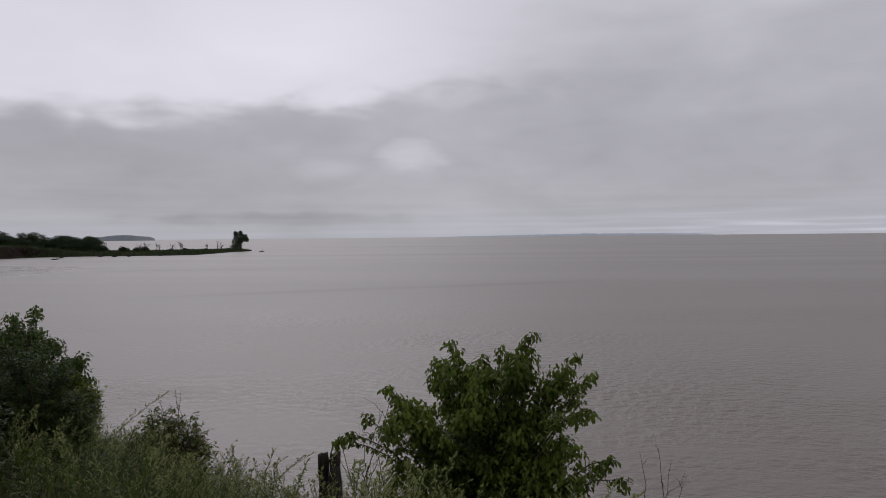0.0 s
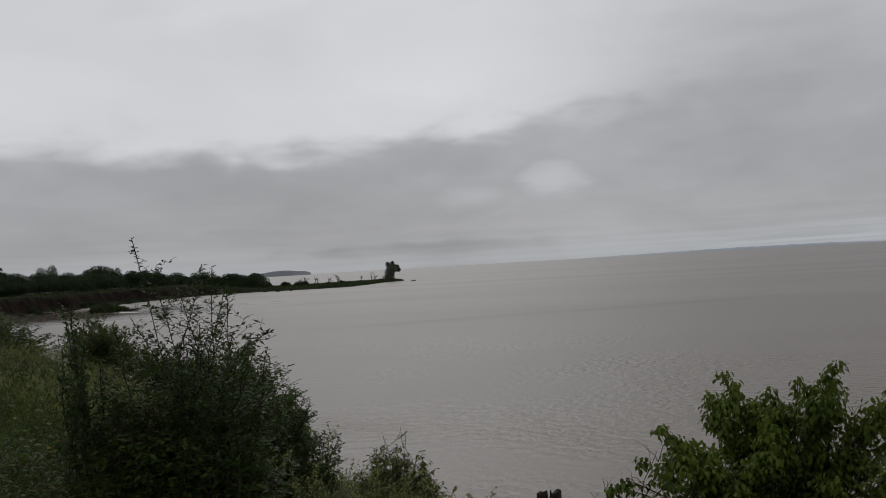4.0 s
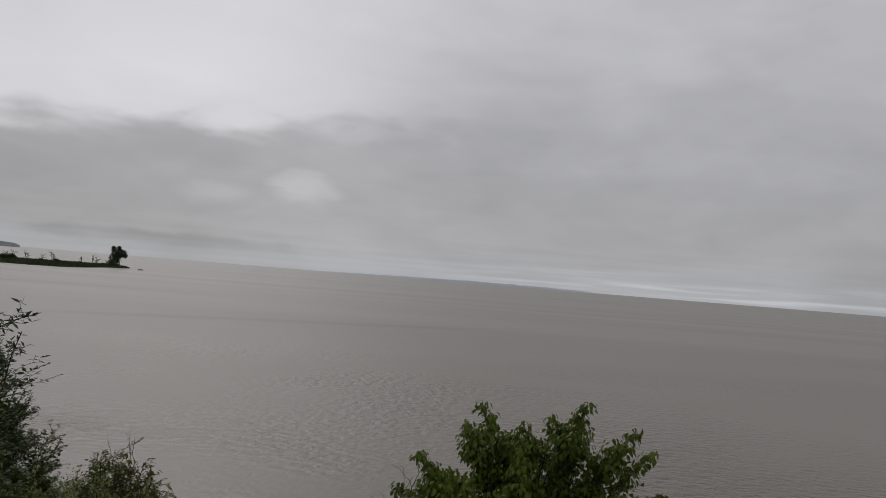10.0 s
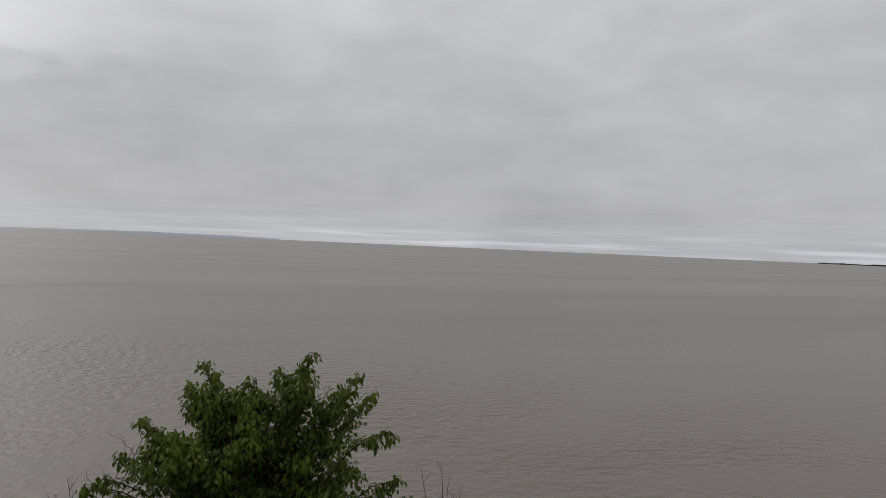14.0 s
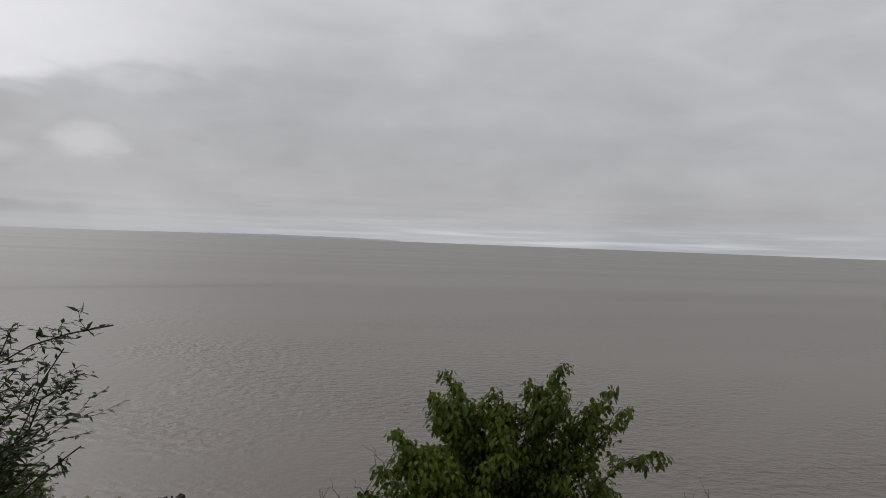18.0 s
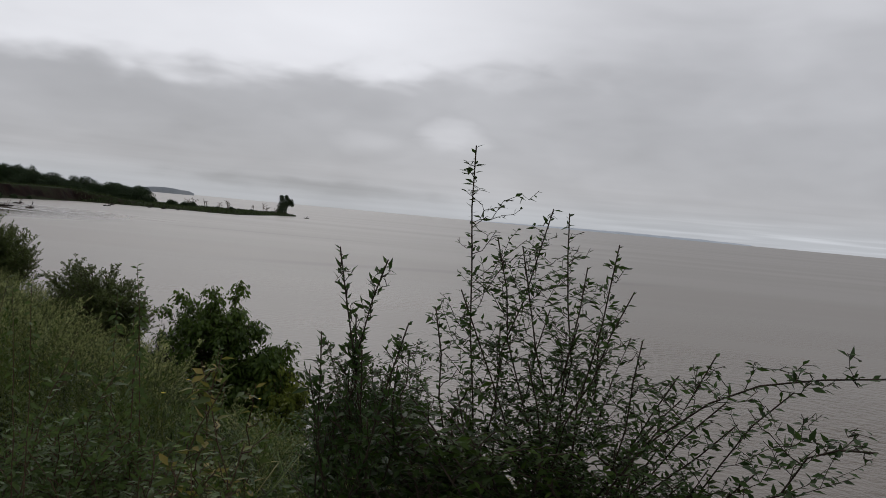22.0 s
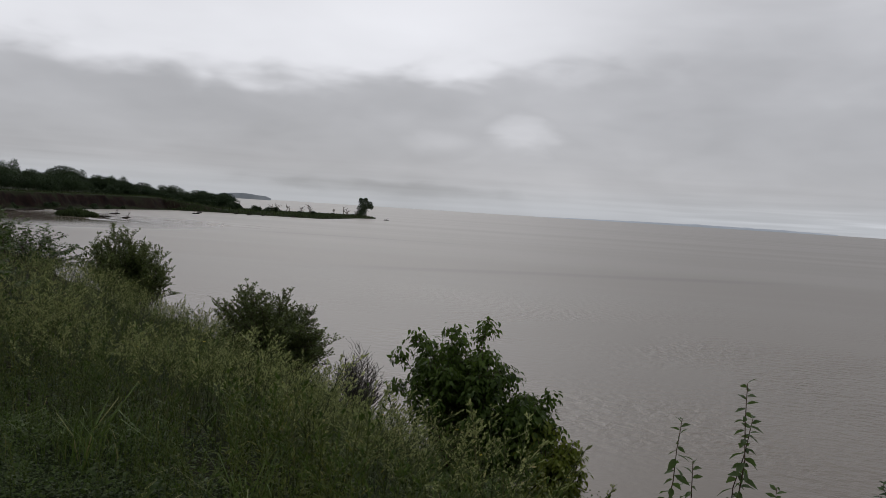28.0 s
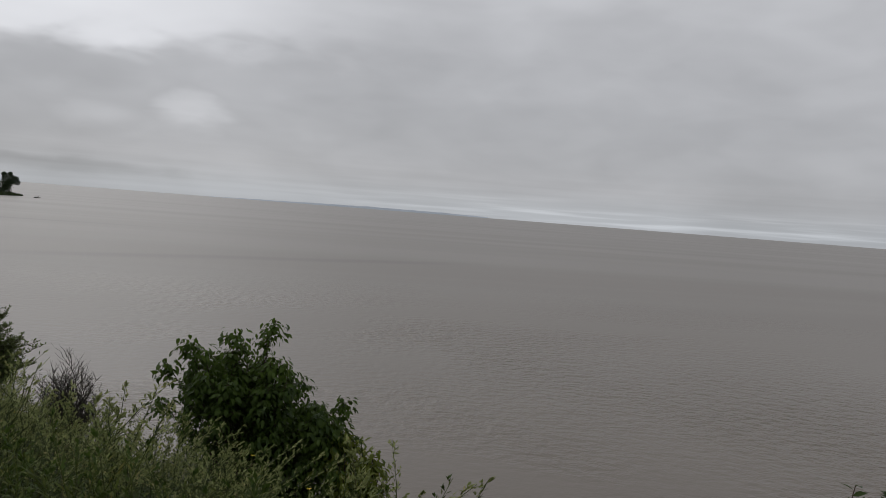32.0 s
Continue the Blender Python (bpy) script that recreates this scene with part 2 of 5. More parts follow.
def water_material():
    m, k = material("muddy_water")
    out = k.tree.nodes.new("ShaderNodeOutputMaterial")
    pos = k.tree.nodes.new("ShaderNodeNewGeometry").outputs["Position"]
    # ripples run across the wind; calm slicks lie along the current
    turn = (0, 0, radians(12))
    fine = k.noise(k.mapping(pos, (3.4, 3.8, 1), turn), 1.0, 3.0, 0.55, 0.25)
    swell = k.noise(k.mapping(pos, (1.0, 1.5, 1), (0, 0, radians(20))), 1.0, 3.0, 0.5, 0.2)
    slick = k.noise(k.mapping(pos, (0.006, 0.045, 1), (0, 0, radians(-28)), (0.3, 0.9, 0)), 1.0, 4.0, 0.5, 0.6)
    gust = k.noise(k.mapping(pos, (0.06, 0.075, 1), (0, 0, radians(10))), 1.0, 3.0, 0.55, 0.5)
    # the open river lies smoother than the shallows by the bank
    far = k.tree.nodes.new("ShaderNodeVectorMath")
    far.operation = "DISTANCE"
    k.link(pos, far.inputs[0])
    far.inputs[1].default_value = (-3, 8, 0)
    calm = k.math("SUBTRACT", 1.0, k.math("MULTIPLY", k.rise(far.outputs["Value"], 6.0, 45.0), 0.975))
    amount = k.math("MULTIPLY", calm, k.math("ADD", 0.05, k.math("MULTIPLY", k.rise(gust, 0.40, 0.66), 0.9)))
    h = k.math("ADD", k.math("MULTIPLY", fine, 0.85), k.math("MULTIPLY", swell, 0.35))
    bp = k.tree.nodes.new("ShaderNodeBump")
    bp.inputs["Distance"].default_value = 0.24
    k.link(amount, bp.inputs["Strength"])
    k.link(h, bp.inputs["Height"])
    silt = k.noise(k.mapping(pos, (0.02, 0.05, 1)), 1.0, 4.0)
    p = k.tree.nodes.new("ShaderNodeBsdfPrincipled")
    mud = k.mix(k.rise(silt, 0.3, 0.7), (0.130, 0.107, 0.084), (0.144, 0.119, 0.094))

    def dull_streak(x, y, turn, reach, wide):
        """A thin streak where dimmer reflection is painted dark, tapering at both ends."""
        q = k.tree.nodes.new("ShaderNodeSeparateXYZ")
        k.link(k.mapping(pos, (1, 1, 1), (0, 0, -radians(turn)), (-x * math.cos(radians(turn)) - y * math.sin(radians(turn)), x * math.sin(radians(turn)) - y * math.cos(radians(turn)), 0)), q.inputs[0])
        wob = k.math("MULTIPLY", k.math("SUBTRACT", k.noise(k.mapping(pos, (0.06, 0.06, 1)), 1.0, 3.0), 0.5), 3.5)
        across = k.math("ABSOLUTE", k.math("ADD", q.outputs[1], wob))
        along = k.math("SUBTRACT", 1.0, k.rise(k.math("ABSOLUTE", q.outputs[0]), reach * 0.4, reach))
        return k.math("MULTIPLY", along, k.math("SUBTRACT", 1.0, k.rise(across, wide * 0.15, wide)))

    # rippled streaks that mirror less sky, darkened in the base colour
    dulled = k.math("MAXIMUM", dull_streak(-7.5, 55.5, 29.5, 22, 2.3), k.math("MAXIMUM", dull_streak(-33, 89.5, 9, 19, 2.2), k.math("MAXIMUM", dull_streak(-60, 97.5, -13, 9, 1.3), dull_streak(-57, 87.5, -18, 9, 1.0))))
    k.link(k.mix(k.math("MULTIPLY", dulled, 0.28), mud, (0.035, 0.028, 0.023)), p.inputs["Base Color"])
    # the bay behind the spit lies calm and mirrors its bank
    bay = k.tree.nodes.new("ShaderNodeVectorMath")
    bay.operation = "DISTANCE"
    k.link(pos, bay.inputs[0])
    bay.inputs[1].default_value = (-76, 82, 0)
    still = k.math("MULTIPLY", k.math("SUBTRACT", 1.0, k.rise(bay.outputs["Value"], 8.0, 34.0)), -0.25)
    k.link(k.math("ADD", still, k.math("ADD", 0.31, k.math("MULTIPLY", k.rise(slick, 0.35, 0.70), 0.04))), p.inputs["Roughness"])
    k.link(k.math("SUBTRACT", 0.5, k.math("MULTIPLY", dulled, 0.12)), p.inputs["Specular IOR Level"])
    p.inputs["IOR"].default_value = 1.33
    k.link(bp.outputs[0], p.inputs["Normal"])
    k.link(p.outputs[0], out.inputs[0])
    return m


def ground_material():
    m, k = material("bank_soil")
    out = k.tree.nodes.new("ShaderNodeOutputMaterial")
    g = k.tree.nodes.new("ShaderNodeNewGeometry")
    pos = g.outputs["Position"]
    n1, n2, n3 = k.noise(pos, 0.7, 4.0), k.noise(pos, 9.0, 4.0), k.noise(pos, 60.0, 3.0)
    soil = k.mix(k.rise(n2, 0.3, 0.7), (0.012, 0.009, 0.006), (0.036, 0.028, 0.020))
    moss = k.mix(n3, (0.008, 0.014, 0.005), (0.022, 0.032, 0.010))
    up = k.tree.nodes.new("ShaderNodeSeparateXYZ")
    k.link(g.outputs["Normal"], up.inputs[0])
    flat = k.rise(up.outputs[2], 0.60, 0.86)
    wet = k.tree.nodes.new("ShaderNodeSeparateXYZ")
    k.link(pos, wet.inputs[0])
    col = k.mix(k.math("MULTIPLY", flat, k.rise(n1, 0.25, 0.6)), soil, moss)
    # bare red earth on steep faces
    red = k.mix(k.rise(n1, 0.3, 0.7), (0.007, 0.0045, 0.004), (0.017, 0.009, 0.007))
    col = k.mix(k.math("SUBTRACT", 1.0, flat), col, red)
    p = k.tree.nodes.new("ShaderNodeBsdfPrincipled")
    k.link(col, p.inputs["Base Color"])
    p.inputs["Roughness"].default_value = 0.95
    p.inputs["Specular IOR Level"].default_value = 0.05
    bp = k.tree.nodes.new("ShaderNodeBump")
    bp.inputs["Strength"].default_value, bp.inputs["Distance"].default_value = 0.7, 0.05
    k.link(k.math("ADD", n2, k.math("MULTIPLY", n3, 0.5)), bp.inputs["Height"])
    k.link(bp.outputs[0], p.inputs["Normal"])
    k.link(p.outputs[0], out.inputs[0])
    return m


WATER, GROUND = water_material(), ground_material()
BARK = solid_material("shrub_bark", (0.035, 0.026, 0.020), (0.085, 0.065, 0.048), 30.0, 0.85, 0.4, (1, 1, 0.3), 0.003)
RED_STEM = solid_material("sapling_stem", (0.050, 0.030, 0.020), (0.100, 0.070, 0.040), 40.0, 0.7, 0.2, (1, 1, 0.2), 0.002)
DARK_STEM = solid_material("dark_thin_stem", (0.022, 0.016, 0.012), (0.055, 0.040, 0.028), 40.0, 0.8, 0.2, (1, 1, 0.2), 0.002)
DRY_WOOD = solid_material("dry_twig", (0.075, 0.060, 0.048), (0.160, 0.135, 0.110), 30.0, 0.9, 0.3, (1, 1, 0.3), 0.002)
GREY_TWIG = solid_material("grey_twig", (0.024, 0.021, 0.018), (0.060, 0.053, 0.045), 30.0, 0.9, 0.3, (1, 1, 0.3), 0.002)
PILE_WOOD = solid_material("rotten_pile_wood", (0.010, 0.008, 0.007), (0.040, 0.032, 0.026), 9.0, 0.8, 0.9, (1, 1, 0.18), 0.02)
GRAVEL = solid_material("grey_gravel", (0.07, 0.06, 0.05), (0.22, 0.19, 0.16), 14.0, 0.85, 0.4, (1, 1, 1), 0.01)
# distance haze is mixed into the hill's grey-blue base colour
FAR_HILL = solid_material("hazy_far_hill", (0.20, 0.22, 0.24), (0.245, 0.265, 0.28), 0.02, 1.0, 0.2)
# pale blue of the air in front, painted as the far shore's own colour
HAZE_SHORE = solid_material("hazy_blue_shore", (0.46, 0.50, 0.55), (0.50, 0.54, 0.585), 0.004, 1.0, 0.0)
FAR_ISLE = solid_material("dark_far_shore", (0.010, 0.014, 0.012), (0.022, 0.028, 0.022), 0.02, 1.0, 0.2)
L_BROAD = leaf_material("broad_green_leaf", (0.024, 0.050, 0.008), (0.140, 0.190, 0.028), (0.22, 0.20, 0.04), 0.98, 0.33, 0.42)
L_BROAD2 = leaf_material("dark_broad_leaf", (0.017, 0.040, 0.008), (0.085, 0.132, 0.022), (0.20, 0.20, 0.04), 1.0, 0.30, 0.42)
L_ELM = leaf_material("small_oval_leaf", (0.012, 0.032, 0.008), (0.060, 0.102, 0.025), None, 0.8, 0.25, 0.5)
L_WILLOW = leaf_material("narrow_willow_leaf", (0.034, 0.056, 0.017), (0.125, 0.155, 0.050), None, 0.8, 0.25, 0.5)
L_THICKET = leaf_material("thicket_leaf", (0.016, 0.036, 0.007), (0.068, 0.112, 0.020), (0.07, 0.075, 0.02), 1.0, 0.28, 0.5)
L_FEATHER = leaf_material("feathery_leaf", (0.016, 0.040, 0.009), (0.066, 0.112, 0.024), (0.10, 0.10, 0.03), 1.0, 0.28, 0.5)
L_YELLOW = leaf_material("yellowing_leaf", (0.040, 0.075, 0.018), (0.100, 0.130, 0.030), (0.27, 0.21, 0.05), 0.80, 0.35, 0.5)
L_LIME = leaf_material("yellow_green_leaf", (0.040, 0.070, 0.010), (0.170, 0.200, 0.030), (0.30, 0.26, 0.05), 0.95, 0.33, 0.5)
L_SAPLING = leaf_material("sapling_leaf", (0.024, 0.050, 0.013), (0.095, 0.140, 0.040), None, 0.8, 0.35, 0.5)
L_MUGWORT = leaf_material("mugwort_leaf", (0.017, 0.029, 0.008), (0.104, 0.126, 0.044), (0.17, 0.145, 0.07), 0.91, 0.18, 0.7, 2.2)
L_PLUME = leaf_material("mugwort_flower_plume", (0.085, 0.110, 0.034), (0.35, 0.385, 0.150), (0.42, 0.36, 0.17), 0.90, 0.25, 0.8, 2.2)
L_LUSH = leaf_material("slim_weed_leaf", (0.016, 0.034, 0.006), (0.108, 0.134, 0.025), (0.20, 0.18, 0.05), 0.92, 0.2, 0.6, 0.8)
FLOWER = solid_material("yellow_petal", (0.65, 0.48, 0.03), (0.75, 0.60, 0.06), 60.0, 0.6, 0.1)
L_GRASS = leaf_material("tall_grass_blade", (0.026, 0.056, 0.009), (0.105, 0.158, 0.030), (0.26, 0.22, 0.09), 0.90, 0.20, 0.55, 0.7)
L_WOOD = leaf_material("distant_foliage", (0.013, 0.026, 0.011), (0.034, 0.056, 0.020), None, 0.8, 0.2, 0.6, 0.05)
L_REED = leaf_material("spit_grass", (0.030, 0.048, 0.018), (0.060, 0.080, 0.030), None, 0.8, 0.2, 0.6, 0.05)
L_HERB = leaf_material("low_herb_leaf", (0.014, 0.031, 0.005), (0.084, 0.129, 0.023), (0.20, 0.20, 0.05), 1.02, 0.18, 0.5, 0.9)


# ---------- mesh helpers ----------
def mesh_data(name, verts, faces, mat, smooth=False):
    """A mesh from an array of points and one or more arrays of faces."""
    me = bpy.data.meshes.new(name)
    verts = np.asarray(verts, np.float32).reshape(-1, 3)
    groups = [np.asarray(f, np.int32) for f in (faces if isinstance(faces, list) else [faces]) if len(f)]
    me.vertices.add(len(verts))
    me.vertices.foreach_set("co", verts.ravel())
    loops = np.concatenate([g.ravel() for g in groups])
    sizes = np.concatenate([np.full(len(g), g.shape[1], np.int32) for g in groups])
    me.loops.add(len(loops))
    me.loops.foreach_set("vertex_index", loops)
    me.polygons.add(len(sizes))
    me.polygons.foreach_set("loop_start", np.concatenate([[0], np.cumsum(sizes)[:-1]]).astype(np.int32))
    me.update(calc_edges=True)
    me.materials.append(mat)
    if smooth:
        me.polygons.foreach_set("use_smooth", np.ones(len(sizes), bool))
    return me


def part(name, data, parent=None, label=""):
    """One mesh object, standing in the world's own coordinates relative to its thing."""
    ob = new(name, data)
    if parent is not None:
        ob.parent = parent
    return tagged(ob, label=label)


def thing(name, at, label, category, group=""):
    ob = new(name)
    ob.location = at
    ob.empty_display_size = 0.1
    return tagged(ob, label, category, group)


class Soup:
    """Points and faces gathered for one mesh."""

    def __init__(self):
        self.v, self.f3, self.f4, self.n = [], [], [], 0

    def put(self, v, *faces):
        for f in faces:
            f = np.asarray(f, np.int64)
            (self.f3 if f.shape[1] == 3 else self.f4).append(f + self.n)
        self.v.append(np.asarray(v, float))
        self.n += len(v)

    def data(self, name, mat, smooth=False, offset=(0, 0, 0)):
        fs = [np.concatenate(x) for x in (self.f3, self.f4) if x]
        return mesh_data(name, np.concatenate(self.v) - np.asarray(offset, float), fs, mat, smooth)


def unit(a):
    a = np.asarray(a, float)
    return a / np.maximum(np.linalg.norm(a, axis=-1, keepdims=True), 1e-9)


def tube(soup, path, radii, sides=5):
    """A tapered round stem along a path, closed at its tip."""
    path = np.asarray(path, float)
    n = len(path)
    tan = unit(np.gradient(path, axis=0))
    ref = np.where(np.abs(tan[:, 2:3]) > 0.9, [[1.0, 0, 0]], [[0, 0, 1.0]])
    a = unit(np.cross(tan, ref))
    b = np.cross(tan, a)
    ang = np.arange(sides) * 2 * np.pi / sides
    ring = np.cos(ang)[None, :, None] * a[:, None] + np.sin(ang)[None, :, None] * b[:, None]
    v = (path[:, None] + ring * np.asarray(radii, float)[:, None, None]).reshape(-1, 3)
    i, j = np.meshgrid(np.arange(n - 1), np.arange(sides), indexing="ij")
    q = np.stack([i * sides + j, i * sides + (j + 1) % sides, (i + 1) * sides + (j + 1) % sides, (i + 1) * sides + j], -1).reshape(-1, 4)
    top = len(v)
    v = np.vstack([v, path[-1] + tan[-1] * radii[-1]])
    cap = np.array([[(n - 1) * sides + j, (n - 1) * sides + (j + 1) % sides, top] for j in range(sides)])
    soup.put(v, q, cap)


# leaf outlines: across, along, out of plane, for a leaf of length 1
BROAD = (np.array([(0, 0, 0), (-0.24, 0.26, 0.07), (0, 0.30, 0), (0.24, 0.26, 0.07), (-0.23, 0.58, 0.05), (0, 0.62, -0.03), (0.23, 0.58, 0.05), (0, 1.0, -0.14)]),
         np.array([(0, 2, 1), (0, 3, 2), (4, 5, 7), (5, 6, 7)]), np.array([(1, 2, 5, 4), (2, 3, 6, 5)]))
OVAL = (np.array([(0, 0, 0), (-0.20, 0.40, 0.05), (0, 0.42, 0), (0.20, 0.40, 0.05), (0, 1.0, -0.06)]),
        np.array([(0, 2, 1), (0, 3, 2), (1, 2, 4), (2, 3, 4)]), None)
RHOMB = (np.array([(0, 0, 0), (-0.25, 0.42, 0.05), (0.25, 0.42, 0.05), (0, 1.0, -0.10)]),
         np.array([(0, 2, 1), (1, 2, 3)]), None)
NARROW = (np.array([(0, 0, 0), (-0.085, 0.45, 0.02), (0.085, 0.45, 0.02), (0, 1.0, -0.08)]),
          np.array([(0, 2, 1), (1, 2, 3)]), None)


def leaves(soup, shape, pos, axis, face, size):
    """Adds one leaf for each row of pos, along axis, its upper side towards face."""
    t, f3, f4 = shape
    pos, axis, face, size = np.asarray(pos, float), unit(axis), np.asarray(face, float), np.asarray(size, float)
    side = unit(np.cross(axis, face))
    top = np.cross(side, axis)
    v = pos[:, None] + size[:, None, None] * (t[None, :, 0:1] * side[:, None] + t[None, :, 1:2] * axis[:, None] + t[None, :, 2:3] * top[:, None])
    off = (np.arange(len(pos)) * len(t))[:, None, None]
    fs = [(f3[None] + off).reshape(-1, 3)]
    if f4 is not None:
        fs.append((f4[None] + off).reshape(-1, 4))
    soup.put(v.reshape(-1, 3), *fs)


def bend(a, b, lift, n=9, r=None, wob=0.03):
    """A smooth path from a to b that starts out along lift."""
    a, b, lift = (np.asarray(p, float) for p in (a, b, lift))
    t = np.linspace(0, 1, n)[:, None]
    p = (1 - t) ** 2 * a + 2 * t * (1 - t) * (a + lift) + t**2 * b
    if r is not None:
        w = r.normal(0, wob, (n, 3)) * np.sin(np.pi * t)
        p = p + w
    return p


def shrub(name, label, base, tips, leaf, leaf_mat, size, bark=BARK, seed=1, thick=0.012, twigs=12, twig_len=0.35, gap=0.035,
          droop=0.6, start=0.12, spread=1.0, up=0.3, fork=2, group="", base_r=0.12, on_stem=0.35, category="shrub", thin=0.0030, tuft=0, tuft_r=0.11, taper=9.0, plain=0):
    """A shrub: one stem for each tip, forked twigs on it and leaves along the twigs. A tip of six numbers names the way its stem
    sets out; taper keeps twigs short near a tip; the first plain stems end in a small leaf cluster."""
    r = np.random.default_rng(seed)
    base = np.asarray(base, float)
    top = thing(name, base, label, category, group)
    for rank, tip in enumerate(tips):
        tip = np.asarray(tip, float)
        tip, way_out = tip[:3], tip[3:]
        foot = base + np.append(r.uniform(-1, 1, 2) * base_r, 0)
        foot[2] = ground_z(foot[0], foot[1]) - 0.03
        h = tip - foot
        path = bend(foot, tip, way_out if len(way_out) else (h[0] * 0.3, h[1] * 0.3, h[2] * 0.6), 11, r, 0.015)
        long = np.linalg.norm(h)
        wood, spray, green = Soup(), Soup(), Soup()
        tube(wood, path, np.linspace(thick, 0.002, len(path)), 5)
        P, A, F, S = [], [], [], []
        ways = [(path, 1.0 - on_stem)]
        count = max(3, int(twigs * r.uniform(0.8, 1.2)))
        for c in range(count):
            u = start + (0.97 - start) * (c + r.uniform(0, 1)) / count
            k = u * (len(path) - 1)
            i = min(int(k), len(path) - 2)
            p = path[i] + (path[i + 1] - path[i]) * (k - i)
            tan = unit(path[i + 1] - path[i])
            th = r.uniform(0, 2 * np.pi)
            side = np.array([np.cos(th), np.sin(th), 0.0]) * spread
            way = unit(tan * 0.55 + side + np.array([0, 0, up]))
            ln = min(twig_len * (1.15 - 0.7 * u), taper * (1.0 - u) * long) * r.uniform(0.5, 1.35)
            end = p + way * ln + np.array([0, 0, -droop * 0.25 * ln])
            tw = bend(p, end, way * ln * 0.5, 5, r, 0.012)
            tube(spray, tw, np.linspace(thin, 0.0010, 5), 3)
            ways.append((tw, 0.15))
            for _ in range(r.integers(0, fork + 1)):
                q = tw[r.integers(1, 4)]
                th = r.uniform(0, 2 * np.pi)
                w2 = unit(way * 0.6 + np.array([np.cos(th), np.sin(th), up * 0.8]) * 0.9)
                l2 = ln * r.uniform(0.4, 0.8)
                t2 = bend(q, q + w2 * l2 + np.array([0, 0, -droop * 0.2 * l2]), w2 * l2 * 0.5, 4, r, 0.01)
                tube(spray, t2, np.linspace(thin * 0.7, 0.0009, 4), 3)
                ways.append((t2, 0.1))
        for tw, lo in ways:
            seg = np.linalg.norm(np.diff(tw, axis=0), axis=1)
            total = seg.sum()
            m = max(2, int(total * (1 - lo) / gap))
            us = lo + (1 - lo) * (np.arange(m) + r.uniform(0, 0.7, m)) / m
            cum = np.concatenate([[0], np.cumsum(seg)]) / total
            p = np.stack([np.interp(us, cum, tw[:, d]) for d in range(3)], 1)
            tan = unit(np.stack([np.interp(us, cum, np.gradient(tw[:, d])) for d in range(3)], 1))
            th = np.arange(m) * 2.4 + r.uniform(0, 6)
            rad = np.stack([np.cos(th), np.sin(th), 0 * th], 1)
            P.append(p)
            A.append(tan * 0.55 + rad * 0.8 + np.array([0, 0, -droop]) + r.normal(0, 0.22, (m, 3)))
            F.append(np.array([0, 0, 1.0]) + rad * 0.5 + r.normal(0, 0.35, (m, 3)))
            S.append(size * r.uniform(0.6, 1.2, m) * (0.72 + 0.28 * (1 - us)))
        if tuft:
            # the leaf cluster that closes the end of the stem, smaller on the shoots that stand out
            n_tuft, wide = (tuft, tuft_r) if rank >= plain else (tuft // 2, tuft_r * 0.62)
            q = unit(r.normal(0, 1, (n_tuft, 3))) * r.uniform(0, 1, (n_tuft, 1)) ** 0.6 * (wide, wide, wide * 0.9)
            P.append(tip + q - unit(h) * wide * 0.6)
            A.append(unit(q * (1, 1, 0) + 1e-6) * 0.5 + np.array([0, 0, -droop]) + r.normal(0, 0.3, (n_tuft, 3)))
            F.append(unit(q) + np.array([0, 0, 0.7]) + r.normal(0, 0.3, (n_tuft, 3)))
            S.append(size * r.uniform(0.6, 1.15, n_tuft))
        leaves(green, leaf, np.concatenate(P), np.concatenate(A), np.concatenate(F), np.concatenate(S))
        stem = part("stem", wood.data("stem", bark, True, base), top)
        tagged(part("twig_spray", spray.data("twig_spray", bark, True, base), stem), kind="stuff")
        tagged(part("foliage", green.data("foliage", leaf_mat, False, base), stem), kind="stuff")
    return top


# ---------- ground and water ----------
SHORE = np.array([(4600, -700), (1000, -160), (300, -62), (60, -17), (20, -5), (10, 0.8), (6, 3.9), (3, 6.2), (0.8, 7.5), (-2, 9.2), (-4, 10.7), (-6, 12.1),
                  (-9, 15.2), (-12, 18.6), (-17, 22.6), (-22, 25.8), (-30, 33), (-40, 41), (-52, 47), (-68, 60), (-82, 78), (-90, 96),
                  (-93, 113), (-98, 137), (-101, 158), (-93, 166), (-78, 168), (-71, 172), (-72, 186), (-75, 206), (-74, 222), (-80, 227),
                  (-96, 210), (-125, 208), (-190, 262), (-420, 620), (-1200, 1700), (-4600, 4700)], float)
LAND = np.vstack([SHORE, [(-4700, -4700), (4700, -4700)]])


def inland(x, y):
    """Metres from the water's edge, less than nothing on the water."""
    x, y = np.asarray(x, float), np.asarray(y, float)
    best = np.full(x.shape, 1e9)
    inside = np.zeros(x.shape, bool)
    n = len(LAND)
    for i in range(n):
        a, b = LAND[i], LAND[(i + 1) % n]
        d = b - a
        if i < len(SHORE) - 1:
            t = np.clip(((x - a[0]) * d[0] + (y - a[1]) * d[1]) / (d @ d), 0, 1)
            best = np.minimum(best, np.hypot(x - a[0] - t * d[0], y - a[1] - t * d[1]))
        if a[1] != b[1]:
            cross = (a[1] > y) != (b[1] > y)
            inside ^= cross & (x < (b[0] - a[0]) * (y - a[1]) / (b[1] - a[1]) + a[0])
    return np.where(inside, best, -best)


